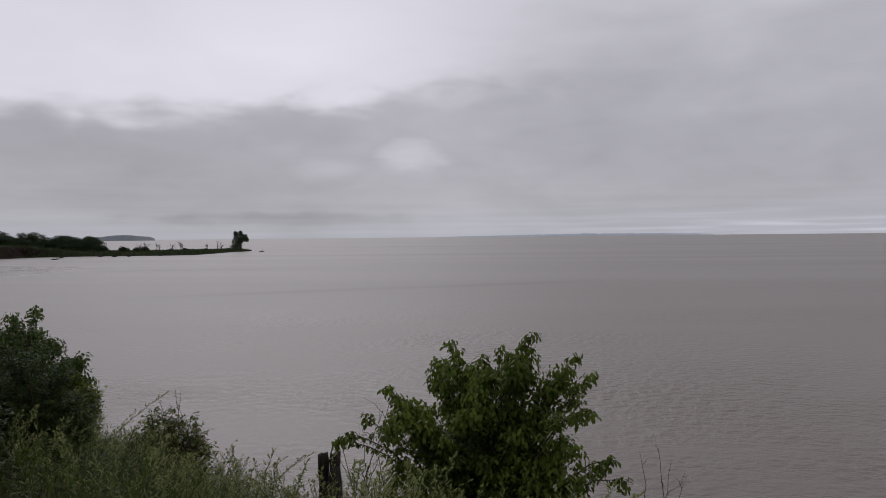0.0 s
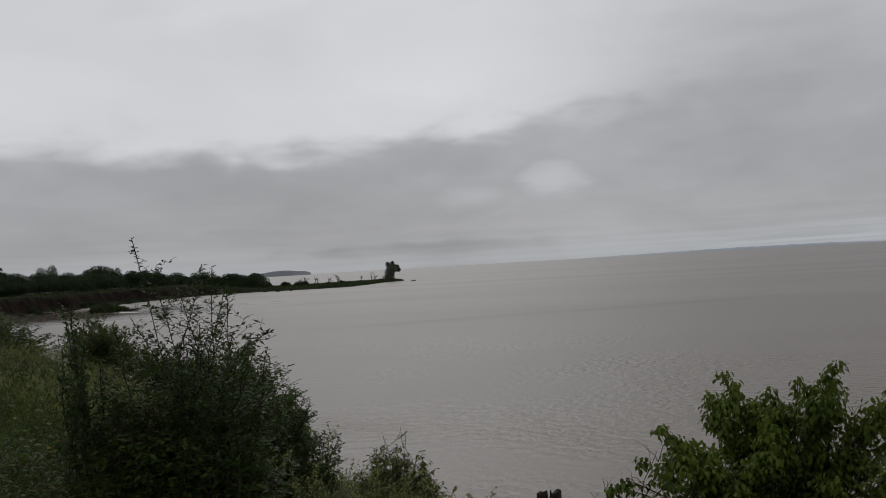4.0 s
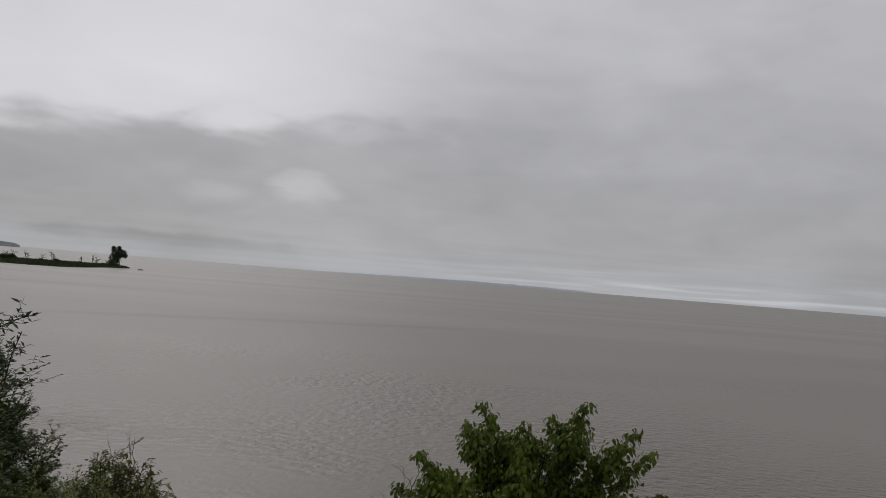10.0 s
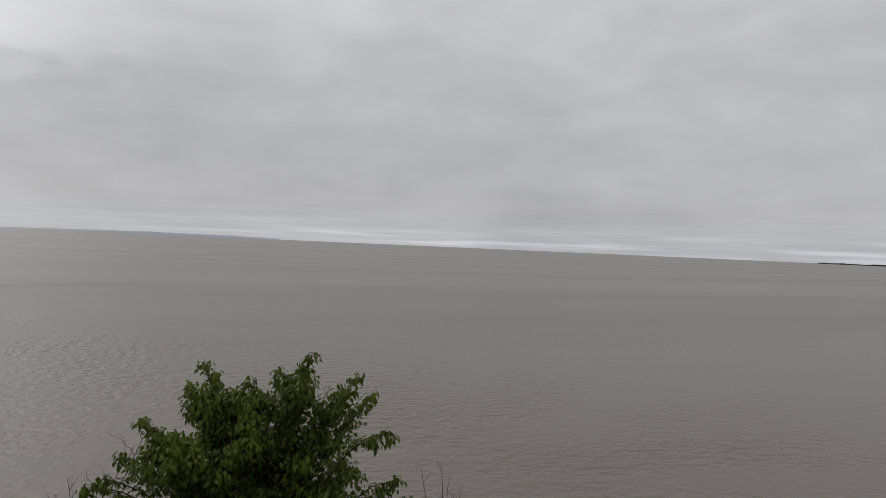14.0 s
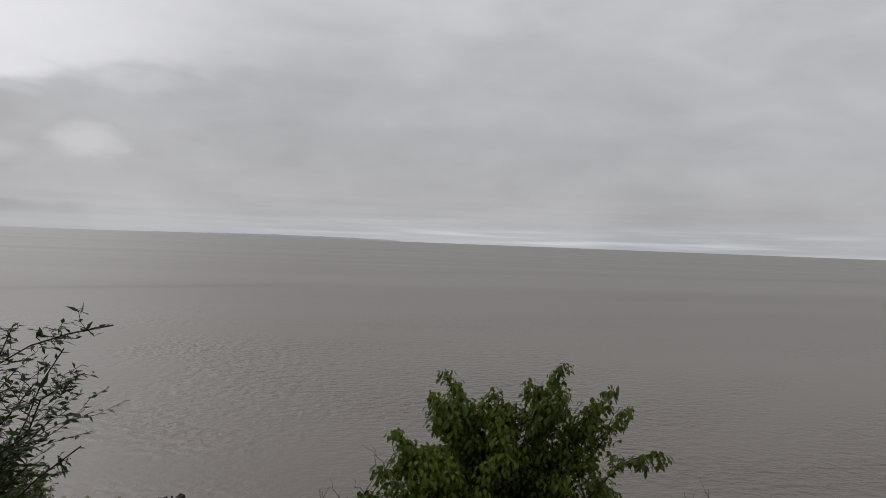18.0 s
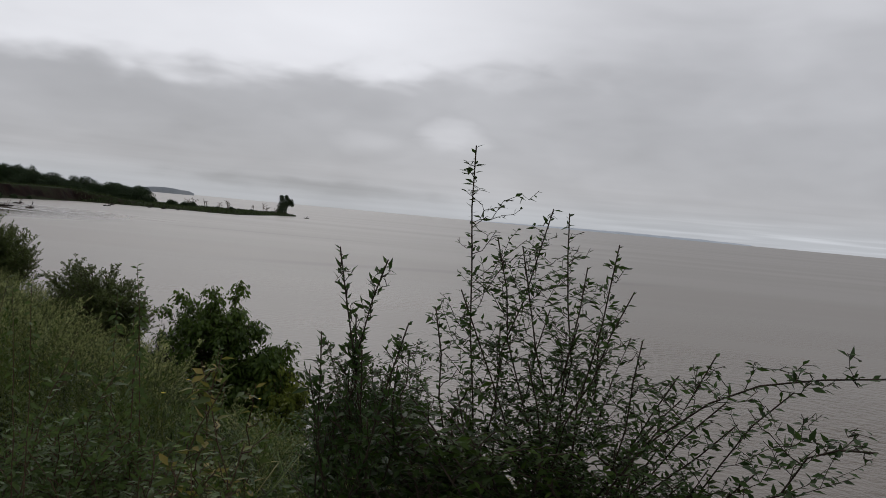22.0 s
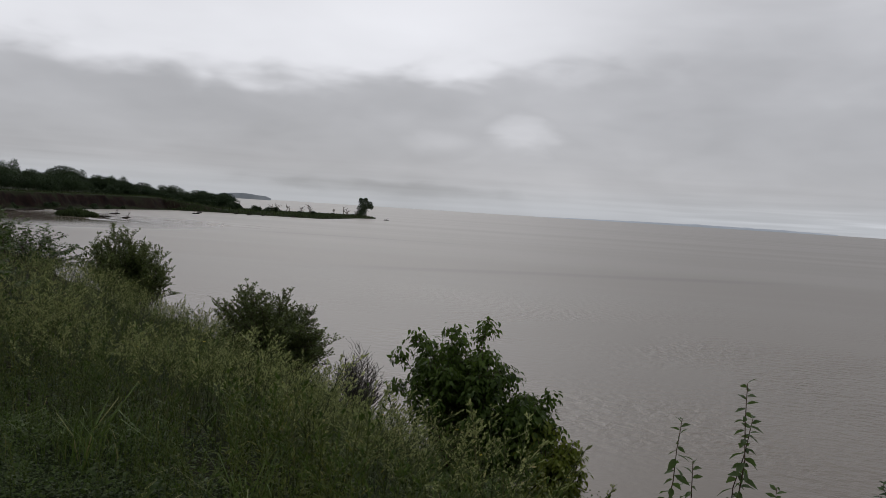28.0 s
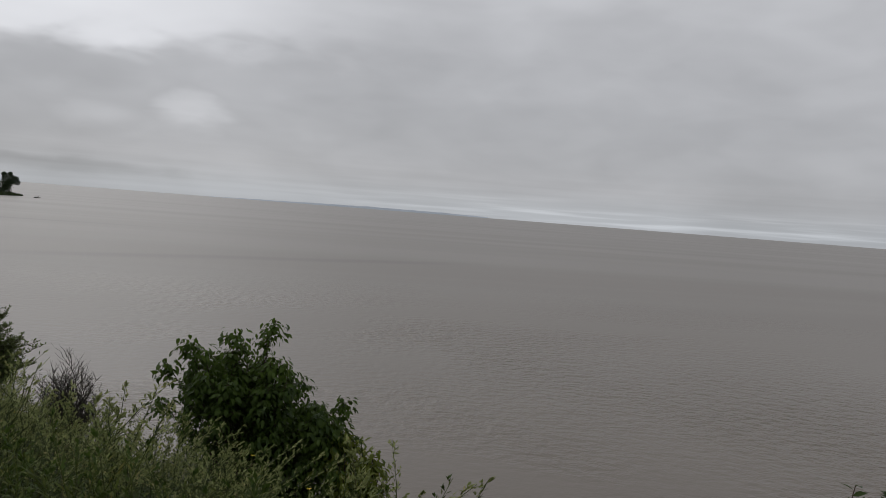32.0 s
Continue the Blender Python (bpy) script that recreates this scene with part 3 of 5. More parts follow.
def ripple(x, y, s, seed):
    """Soft random waves of the ground, from -1 to 1."""
    r = np.random.default_rng(seed)
    v = 0
    for _ in range(5):
        a, p = r.uniform(0, 2 * np.pi), r.uniform(0, 6)
        v = v + np.sin((x * np.cos(a) + y * np.sin(a)) * s * r.uniform(0.6, 1.6) + p)
    return v / 5


def ground_z(x, y):
    x, y = np.asarray(x, float), np.asarray(y, float)
    d = inland(x, y)
    wav = d + 0.5 * ripple(x, y, 0.9, 5) * np.clip(d / 2, 0, 1)
    near = 2.2 * (1 - np.exp(-np.clip(wav, 0, None) ** 1.35 / 5.2)) + 0.05 * ripple(x, y, 1.7, 3) * np.clip(d, 0, 1)
    wav2 = d + 0.9 * ripple(x, y, 0.35, 8) + 0.5 * ripple(x, y, 1.1, 9)
    cliff = 0.3 * np.clip(d / 1.2, 0, 1) + 2.2 * np.clip((wav2 - 1.3) / 0.7, 0, 1) + 0.2 * ripple(x, y, 0.11, 4) * np.clip(d / 6, 0, 1)
    spit = np.clip(d * 0.22, 0, 0.35) + 0.1 * ripple(x, y, 0.5, 6) * np.clip(d / 2, 0, 1)
    far = np.clip((-x - 30) / 12, 0, 1)
    tip = np.clip((y - 158) / 14, 0, 1) * np.clip((x + 125) / 14, 0, 1)
    z = near * (1 - far) + far * (cliff * (1 - tip) + spit * tip)
    return np.where(d > 0, z, np.maximum(-1.6, d * 0.16))


def lines(*runs):
    return np.unique(np.round(np.concatenate([np.arange(a, b, s) for a, b, s in runs]), 3))


gx = lines((-4700, -1000, 450), (-1000, -300, 90), (-300, -140, 12), (-112, -84, 0.7), (-140, -40, 1.1), (-40, -16, 0.6), (-16, 9, 0.25), (9, 30, 1.5), (30, 120, 10), (120, 1000, 110), (1000, 4701, 450))
gy = lines((-4700, -1000, 450), (-1000, -100, 80), (-100, -12, 8), (-12, -4, 0.9), (-4, 16, 0.25), (16, 52, 0.6), (52, 232, 1.3), (232, 400, 12), (400, 1000, 80), (1000, 4701, 420))
mx, my = np.meshgrid(gx, gy, indexing="ij")
mz = ground_z(mx.ravel(), my.ravel())
idx = np.arange(len(gx) * len(gy)).reshape(len(gx), len(gy))
quads = np.stack([idx[:-1, :-1], idx[1:, :-1], idx[1:, 1:], idx[:-1, 1:]], -1).reshape(-1, 4)
tagged(new("ground", mesh_data("ground", np.stack([mx.ravel(), my.ravel(), mz], 1), quads, GROUND, True)),
       "dark soil of the overgrown river bank and bed", "ground", kind="structure")

wx = lines((-4800, 4801, 600))
wm, wn = np.meshgrid(wx, lines((-900, 4801, 570)), indexing="ij")
idx = np.arange(wm.size).reshape(wm.shape)
quads = np.stack([idx[:-1, :-1], idx[1:, :-1], idx[1:, 1:], idx[:-1, 1:]], -1).reshape(-1, 4)
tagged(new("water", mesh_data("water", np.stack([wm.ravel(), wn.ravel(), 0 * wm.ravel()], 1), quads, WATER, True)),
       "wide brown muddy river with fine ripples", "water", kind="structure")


# ---------- far shores ----------
def ridge(name, label, left0, left1, dist, heights, mat, rough=0.1, seed=1, thick=200.0):
    """A long low landmass on the horizon, from one bearing to another."""
    r = np.random.default_rng(seed)
    n = 160
    t = np.linspace(0, 1, n)
    h = np.interp(t, np.linspace(0, 1, len(heights)), heights)
    for s in (40, 80, 160):
        h = h * (1 + rough * np.interp(t, np.linspace(0, 1, s), r.uniform(-1, 1, s)))
    s = Soup()
    rows = []
    for depth, lift in ((-0.10, 0.0), (-0.03, 0.75), (0.0, 1.0), (0.6, 1.0), (1.0, 0.0)):
        a = np.radians(left0 + (left1 - left0) * t)
        d = dist + depth * thick
        rows.append(np.stack([-np.sin(a) * d, np.cos(a) * d, h * lift - (1.5 if lift == 0 else 0)], 1))
    v = np.concatenate(rows)
    i, j = np.meshgrid(np.arange(len(rows) - 1), np.arange(n - 1), indexing="ij")
    s.put(v, np.stack([i * n + j, i * n + j + 1, (i + 1) * n + j + 1, (i + 1) * n + j], -1).reshape(-1, 4))
    tagged(new(name, s.data(name, mat, False)), label, "far shore", kind="structure")


ridge("backdrop_hill", "hazy wooded headland across the water", 29.2, 24.95, 2500, (6, 8, 10, 12, 14, 15.5, 16.5, 17, 16.5, 15.5, 13.5, 12.5, 11.5, 6), FAR_HILL, 0.012, 3)
ridge("backdrop_shore", "dark low wooded shore on the horizon", -50.1, -80, 3600, (3, 7, 8, 9, 8, 9, 9, 10, 9, 9), FAR_ISLE, 0.25, 5)
ridge("backdrop_haze", "low shore far across the river, blue haze painted into its colour", 6.0, -13.5, 4300, (1, 4, 6, 9, 10, 12, 11, 12, 10, 5), HAZE_SHORE, 0.08, 9)


# ---------- trees of the far bank ----------
def tree_kind(name, label, height, width, seed, lobes=8, leaf=0.27, low=0.12, trunks=1, group="trees on the far bank", dense=330, ragged=0.12, boughs=None):
    """A broadleaf tree: trunk, limbs, and a crown of leaf sprays gathered in rounded boughs."""
    r = np.random.default_rng(seed)
    top = thing(name, (0, 0, 0), label, "tree", group)
    wood, green = Soup(), Soup()
    lean = r.normal(0, 0.04, 2) * height
    for k in range(trunks):
        at = np.array([0.35 * k, 0.2 * k, -0.3])
        tube(wood, bend(at, (lean[0] + r.normal(0, 0.12) * width * (k > 0), lean[1], height * 0.8), (0, 0, height * 0.4), 8, r, 0.05), np.linspace(0.10, 0.02, 8) * height / 6, 6)
    for k in range(lobes):
        th = k * 2.4 + r.uniform(-0.4, 0.4)
        u = (k + 0.5) / lobes
        q = width * 0.5 * np.sqrt(u) * r.uniform(0.45, 0.75)
        mid = np.array([lean[0] + np.cos(th) * q, lean[1] + np.sin(th) * q, height * (0.74 - 0.42 * u * r.uniform(0.6, 1.2))])
        size = np.array([width * 0.24, width * 0.24, height * 0.21]) * r.uniform(0.75, 1.2)
        mid[2] = np.clip(mid[2], height * low + size[2] * 0.6, height - size[2])
        if boughs:
            mid, size = (np.array(q, float) for q in boughs[k])
        tube(wood, bend((0, 0, height * 0.2), mid, (0, 0, height * 0.15), 5, r, 0.04), np.linspace(0.04, 0.012, 5) * height / 6, 4)
        n = dense
        way = unit(r.normal(0, 1, (n, 3)) + (0, 0, 0.35))
        p = mid + way * size * (1 - np.abs(r.normal(0, ragged, (n, 1))) + r.normal(0, ragged * 0.5, (n, 1)))
        leaves(green, RHOMB, p, r.normal(0, 0.7, (n, 3)) + way * 0.5, way + r.normal(0, 0.35, (n, 3)), leaf * r.uniform(0.6, 1.3, n))
    part("trunk", wood.data("trunk", BARK, True), top)
    part("crown", green.data("crown", L_WOOD, False), top)
    return top


def plant_trees():
    kinds = [tree_kind("tree", "dense dark green broadleaf tree on the earth bank", 4.6, 5.6, 11, 10),
             tree_kind("tree", "rounded dark willow tree on the earth bank", 3.8, 5.2, 12, 9, 0.25, 0.02),
             tree_kind("tree", "slender open-crowned tree above the wood", 6.0, 3.6, 13, 7, 0.30, 0.4, 1, "trees on the far bank", 200, 0.2),
             tree_kind("bush", "low dark bush at the edge of the bank", 2.2, 3.4, 14, 7, 0.24, 0.0, 1, "trees on the far bank", 220, 0.15)]
    r = np.random.default_rng(21)
    # the wooded terrace, from the bay to the root of the spit
    spots = []
    us = [0, 0.2, 0.4, 0.6, 0.8, 1]
    for u in np.linspace(0, 1, 56):
        ax, ay = np.interp(u, us, [-80, -95, -98, -103, -106, -103]), np.interp(u, us, [64, 92, 113, 137, 160, 176])
        for row, back in enumerate((3.5, 9, 16)):
            x, y = ax - back * 0.95 + r.normal(0, 1.0), ay + back * 0.35 + r.normal(0, 1.2)
            big = np.interp(u, [0, 0.2, 0.35, 0.7, 1], [1.35, 1.15, 0.98, 0.95, 0.92])
            pick = r.choice([0, 1, 1, 3]) if row < 1 else r.choice([0, 1, 0, 1, 0, 2] if row == 2 else [0, 1, 1])
            spots.append((pick, x, y, big * r.uniform(0.78, 1.08) * (0.72 if row == 0 else 1.0)))
    # tall trees where the wood comes nearest, and crowns that stand above it
    for x, y, s in ((-101, 84, 1.75), (-104, 90, 1.6), (-98, 78, 1.8), (-112, 108, 1.55), (-118, 116, 1.45), (-96, 70, 1.8), (-118, 146, 1.25), (-112, 101, 1.3)):
        spots.append((0, x, y, s))
    # scattered bushes on the spit
    for x, y, s in ((-103, 174, 1.2), (-101.2, 176.7, 1.25), (-96.1, 177.4, 1.1), (-95.2, 178, 0.9), (-92.2, 177.7, 0.45), (-91.1, 179.5, 0.85), (-90.6, 180, 0.7), (-89.2, 182.7, 0.75), (-88.1, 184.5, 0.8), (-86.4, 187.4, 0.3), (-84.7, 191.3, 0.45),
                    (-82.9, 195.7, 0.55), (-82.5, 196.5, 0.4), (-81.9, 198.3, 0.35), (-80.1, 202.6, 0.45), (-78.4, 210, 0.35), (-78.1, 212.7, 0.4), (-77.9, 218, 0.55), (-101, 178, 1.3), (-108, 180, 1.4)):
        spots.append((3, x, y, s))
    for x, y, s in ((-101, 184, 0.95), (-99.5, 180, 0.85), (-104, 187, 1.0), (-103, 181, 0.95), (-106, 179, 1.05), (-107, 184, 1.0), (-110, 189, 1.05), (-104, 178, 0.85), (-107, 174, 0.95), (-113, 180, 1.15)):
        spots.append((0, x, y, s))
    # scrub and flood litter at the foot of the earth bank
    for u in np.linspace(0.05, 0.95, 15):
        x, y = np.interp(u, [0, 0.3, 1], [-82, -90.5, -98]), np.interp(u, [0, 0.3, 1], [78, 97, 140])
        spots.append((3, x + r.uniform(-1.0, 1.4), y + r.normal(0, 1.5), r.uniform(0.22, 0.5)))
    # scrub along the bank on the way to the bay
    for u in np.linspace(0.35, 1, 24):
        x, y = np.interp(u, [0, 0.4, 0.7, 1], [-25, -42, -55, -76]), np.interp(u, [0, 0.4, 0.7, 1], [28.5, 42, 49, 68])
        x, y = x - 2.0 + r.normal(0, 1.6), y - 1.5 + r.normal(0, 1.2)
        if float(inland(x, y)) > 0.6:
            spots.append((3, x, y, r.uniform(0.4, 0.75) * (1 + 0.35 * u)))
    used = set()
    for pick, x, y, s in spots:
        z = float(ground_z(x, y)) - 0.1
        m = pose(x, y, z, 0, 0, r.uniform(0, 360))
        if pick not in used:
            used.add(pick)
            kinds[pick].matrix_basis = m
            continue
        ob = copy_thing(kinds[pick], m)
        ob.scale = (s * r.uniform(0.9, 1.15), s * r.uniform(0.9, 1.15), s)
    lone = tree_kind("tree", "lone ragged willow at the tip of the low spit", 5.4, 4.7, 37, 12, 0.26, 0.02, 3, "lone tree", 620, 0.20,
                     [((-1.3, 0, 0.9), (1.1, 1.1, 1.0)), ((-1.1, 0.2, 2.2), (1.1, 1.1, 1.0)), ((-0.7, 0, 3.5), (1.0, 1.0, 1.0)), ((-1.1, 0, 4.6), (0.6, 0.6, 0.7)), ((0.3, 0.2, 4.0), (1.0, 0.9, 0.75)),
                      ((1.3, 0, 3.8), (0.9, 0.8, 0.65)), ((1.9, 0, 2.9), (0.55, 0.6, 0.6)), ((0.7, 0, 2.9), (0.7, 0.7, 0.55)), ((0.2, 0, 5.0), (0.45, 0.4, 0.4)), ((-0.7, -0.4, 0.9), (1.3, 0.9, 0.9)), ((-0.2, -0.3, 1.9), (1.0, 0.8, 1.0)), ((-0.5, 0.2, 2.9), (0.9, 0.8, 0.9))])
    lone.matrix_basis = pose(-77.5, 221, 0.3, 0, 0, 19)


def dead_stub(at, h, seed, group="dead stubs on the spit"):
    r = np.random.default_rng(seed)
    top = thing("dead_stub", at, "bare grey dead sapling standing on the spit", "dead tree", group)
    s = Soup()
    tube(s, bend((0, 0, -0.2), (r.normal(0, 0.45), r.normal(0, 0.45), h), (0, 0, h * 0.5), 6, r, 0.08), np.linspace(0.12, 0.05, 6), 5)
    part("trunk", s.data("trunk", DRY_WOOD, True), top)
    for _ in range(6):
        b = Soup()
        u, th = r.uniform(0.3, 0.9), r.uniform(0, 6.283)
        p = np.array([0, 0, h * u])
        tube(b, bend(p, p + np.array([np.cos(th) * 0.9, np.sin(th) * 0.9, 0.6]) * r.uniform(0.5, 1.5), (0, 0, 0.2), 4, r, 0.04), np.linspace(0.06, 0.03, 4), 4)
        part("branch", b.data("branch", DRY_WOOD, True), top)


plant_trees()
for i, (x, y, h) in enumerate(((-88.6, 183.4, 2.2), (-88, 184.8, 2.6), (-86.4, 187.4, 2.4), (-86.1, 188, 1.8), (-84.5, 191.8, 2.0), (-83.5, 194.4, 2.6), (-83.2, 195, 1.9), (-80, 203, 1.8), (-79.0, 208, 2.4), (-78.6, 209.4, 2.0), (-77.6, 214, 1.4))):
    dead_stub((x, y, float(ground_z(x, y))), h, 50 + i)


def spit_grass():
    r = np.random.default_rng(4)
    s = Soup()
    n = 20000
    u = r.uniform(0, 1, n)
    x = r.uniform(-125, -66, n)
    y = r.uniform(158, 228, n)
    d = inland(x, y)
    ok = (d > 0.1) & (d < 16)
    x, y = x[ok], y[ok]
    z = ground_z(x, y)
    m = len(x)
    leaves(s, RHOMB, np.stack([x, y, z - 0.05], 1), r.normal(0, 0.35, (m, 3)) + (0, 0, 1), r.normal(0, 1, (m, 3)), r.uniform(0.3, 0.75, m))
    tagged(new("spit_grass", s.data("spit_grass", L_REED)), "rough green grass covering the low spit", "grass", kind="stuff")
    s = Soup()
    n = 20000
    x, y = r.uniform(-122, -66, n), r.uniform(56, 172, n)
    d = inland(x, y)
    ok = (d > 2.6) & (d < 9)
    x, y = x[ok], y[ok]
    z = ground_z(x, y)
    m = len(x)
    leaves(s, RHOMB, np.stack([x, y, z - 0.05], 1), r.normal(0, 0.35, (m, 3)) + (0, 0, 1), r.normal(0, 1, (m, 3)), r.uniform(0.2, 0.45, m))
    tagged(new("terrace_grass", s.data("terrace_grass", L_REED)), "grass along the edge of the earth bank", "grass", kind="stuff")
    # a drowned clump of grass in the bay
    s = Soup()
    m = 1500
    a, q = r.uniform(0, 6.283, m), np.sqrt(r.uniform(0, 1, m))
    x, y = -72.0 + 2.7 * q * np.cos(a), 90.3 + 1.5 * q * np.sin(a)
    leaves(s, RHOMB, np.stack([x, y, 0 * x - 0.1], 1), r.normal(0, 0.4, (m, 3)) + (0, 0, 1), r.normal(0, 1, (m, 3)), r.uniform(0.7, 1.25, m) * (1.15 - 0.5 * q))
    tagged(new("grass_islet", s.data("grass_islet", L_REED)), "drowned tussock of green grass in the bay", "grass", kind="stuff")


spit_grass()


def drift_log(at, length, turn, seed):
    r = np.random.default_rng(seed)
    top = thing("drift_log", at, "dark driftwood log lying in shallow water", "log", "driftwood in the bay")
    top.rotation_euler = (0, 0, radians(turn))
    s = Soup()
    tube(s, bend((-length / 2, 0, 0.02), (length / 2, 0, 0.15), (length / 2, 0.2, 0.1), 7, r, 0.05), np.linspace(0.16, 0.07, 7), 6)
    part("trunk", s.data("trunk", PILE_WOOD, True), top)
    for _ in range(3):
        b = Soup()
        p = np.array([r.uniform(-0.3, 0.45) * length, 0, 0.08])
        tube(b, bend(p, p + np.array([r.uniform(0.1, 0.6), r.uniform(-0.5, 0.5), r.uniform(0.3, 0.8)]), (0, 0, 0.2), 4, r, 0.03), np.linspace(0.05, 0.02, 4), 4)
        part("branch", b.data("branch", PILE_WOOD, True), top)


for i, (x, y, l, a) in enumerate(((-70.2, 93.2, 1.8, 20), (-68.5, 95.5, 1.4, -15), (-79, 108, 1.6, 5), (-84, 140, 1.6, -10), (-86, 98, 2.6, 80), (-89, 104, 2.0, 15), (-88, 108, 2.4, 60), (-84, 92, 2.2, 40), (-87, 100, 1.8, 10), (-91, 112, 2.0, 30), (-82, 158, 0.9, 20), (-80, 160.5, 0.7, 70), (-90, 152, 0.9, 0), (-86, 160, 0.8, 40), (-84, 161.5, 0.6, 10), (-76, 167, 0.8, 60), (-66, 205, 1.4, 5))):
    drift_log((x, y, 0.0), l, a, 80 + i)


def current_ripples():
    """Low standing waves where the current leaves the bay."""
    r = np.random.default_rng(17)
    s = Soup()
    for c in range(34):
        u = r.uniform(0, 1)
        x, y = -68 + 16 * u + r.normal(0, 2.0), 95 + r.normal(0, 4.0)
        half, wide, high = r.uniform(3, 8), r.uniform(0.3, 0.5), r.uniform(0.05, 0.09)
        a = radians(-6 + r.normal(0, 4))
        m = 24
        t = np.linspace(-1, 1, m)
        tall = high * (1 - t * t) * (1 + 0.3 * np.sin(t * 9 + u * 6))
        mid = np.stack([x + np.cos(a) * t * half, y + np.sin(a) * t * half + 0.45 * wide * np.sin(t * 4 + u * 9), tall], 1)
        off = np.array([-np.sin(a), np.cos(a), 0]) * wide
        v = np.concatenate([mid * (1, 1, 0) - off - (0, 0, 0.03), mid, mid * (1, 1, 0) + off - (0, 0, 0.03)])
        i, j = np.meshgrid(np.arange(2), np.arange(m - 1), indexing="ij")
        s.put(v, np.stack([i * m + j, i * m + j + 1, (i + 1) * m + j + 1, (i + 1) * m + j], -1).reshape(-1, 4))
    tagged(new("water_ripples", s.data("water_ripples", WATER, False)), "low ripples of the current leaving the bay", "water", kind="structure")


current_ripples()


# ---------- shrubs on the near bank ----------
def around(base, tops, n, radius, lo, hi, seed, lean=(0, 0)):
    """More stem tips on a dome round a base, beside those that stand out."""
    r = np.random.default_rng(seed)
    out = [tuple(t) for t in tops]
    for k in range(n):
        th = k * 2.4 + r.uniform(-0.5, 0.5)
        c = 1 - 0.93 * (k + r.uniform(0, 1)) / n
        q = radius * np.sqrt(1 - c * c) * r.uniform(0.8, 1.05)
        z = (lo * 0.4 + (hi - lo * 0.4) * c) * r.uniform(0.82, 1.05)
        x, y = base[0] + np.cos(th) * q + lean[0], base[1] + np.sin(th) * q + lean[1]
        out.append((x, y, max(base[2], float(ground_z(x, y))) + z))
    return out


def on_ground(x, y):
    return (x, y, float(ground_z(x, y)))


def crown(tops, lobes, n, seed):
    """Stem tips that stand out, and many more spread over rounded boughs (middle, half sizes)."""
    r = np.random.default_rng(seed)
    out = [tuple(t) for t in tops]
    area = np.array([rx * rz + rx * ry + ry * rz for _, (rx, ry, rz) in lobes])
    for k in r.choice(len(lobes), n, p=area / area.sum()):
        mid, size = lobes[k]
        way = unit(r.normal(0, 1, 3) + (0, 0, 0.5))
        p = np.array(mid) + way * size * r.uniform(0.72, 1.0)
        p[2] = max(p[2], float(ground_z(p[0], p[1])) + 0.25)
        out.append(tuple(p))
    return out


A = on_ground(0.35, 5.75)
shrub("apricot_bush", "green broad-leaved bush with drooping leaves on the bank", A,
      crown([(0.01, 6.13, 2.73), (0.08, 6.08, 2.66), (-0.1, 6.05, 2.58), (0.72, 5.6, 2.85), (0.66, 5.62, 2.78), (0.47, 5.6, 2.74), (0.56, 5.6, 2.66), (1.05, 5.5, 2.68), (1.0, 5.5, 2.6), (1.18, 5.5, 2.55), (1.1, 5.45, 2.48),
             (1.12, 4.93, 2.37, 0.5, -0.5, 1.6), (1.02, 5.0, 2.32, 0.4, -0.4, 1.5), (0.31, 5.9, 2.62), (0.24, 5.86, 2.56), (0.4, 5.8, 2.54), (-0.48, 5.65, 2.4), (-0.4, 5.62, 2.34), (-0.62, 5.5, 2.2), (-0.84, 5.4, 2.02, -0.6, 0, 1.2), (-0.75, 5.35, 2.08, -0.5, 0, 1.2),
             (1.4, 5.2, 1.8, 0.6, -0.2, 1.0), (1.3, 5.2, 1.96, 0.5, -0.2, 1.1), (1.22, 5.25, 1.9)],
            [((0.03, 6.02, 2.44), (0.20, 0.28, 0.19)), ((0.06, 6.0, 2.38), (0.22, 0.28, 0.2)), ((0.63, 5.6, 2.58), (0.12, 0.2, 0.18)), ((0.60, 5.6, 2.46), (0.17, 0.22, 0.2)), ((0.98, 5.5, 2.42), (0.15, 0.2, 0.18)), ((0.33, 5.8, 2.38), (0.22, 0.3, 0.19)), ((0.62, 5.6, 2.52), (0.15, 0.22, 0.21)), ((0.93, 5.5, 2.34), (0.18, 0.22, 0.21)), ((0.2, 5.7, 2.08), (0.56, 0.5, 0.32)),
             ((0.76, 5.5, 2.08), (0.30, 0.35, 0.25)), ((-0.3, 5.6, 2.1), (0.28, 0.3, 0.22)), ((0.3, 5.65, 1.6), (0.8, 0.6, 0.4)), ((0.96, 5.4, 1.78), (0.28, 0.3, 0.22))], 150, 2),
      BROAD, L_BROAD, 0.053, seed=3, twigs=13, twig_len=0.26, gap=0.020, droop=0.75, start=0.42, fork=3, on_stem=0.5, tuft=74, tuft_r=0.11, taper=0.45, plain=24)

H = on_ground(-6.55, 10.3)
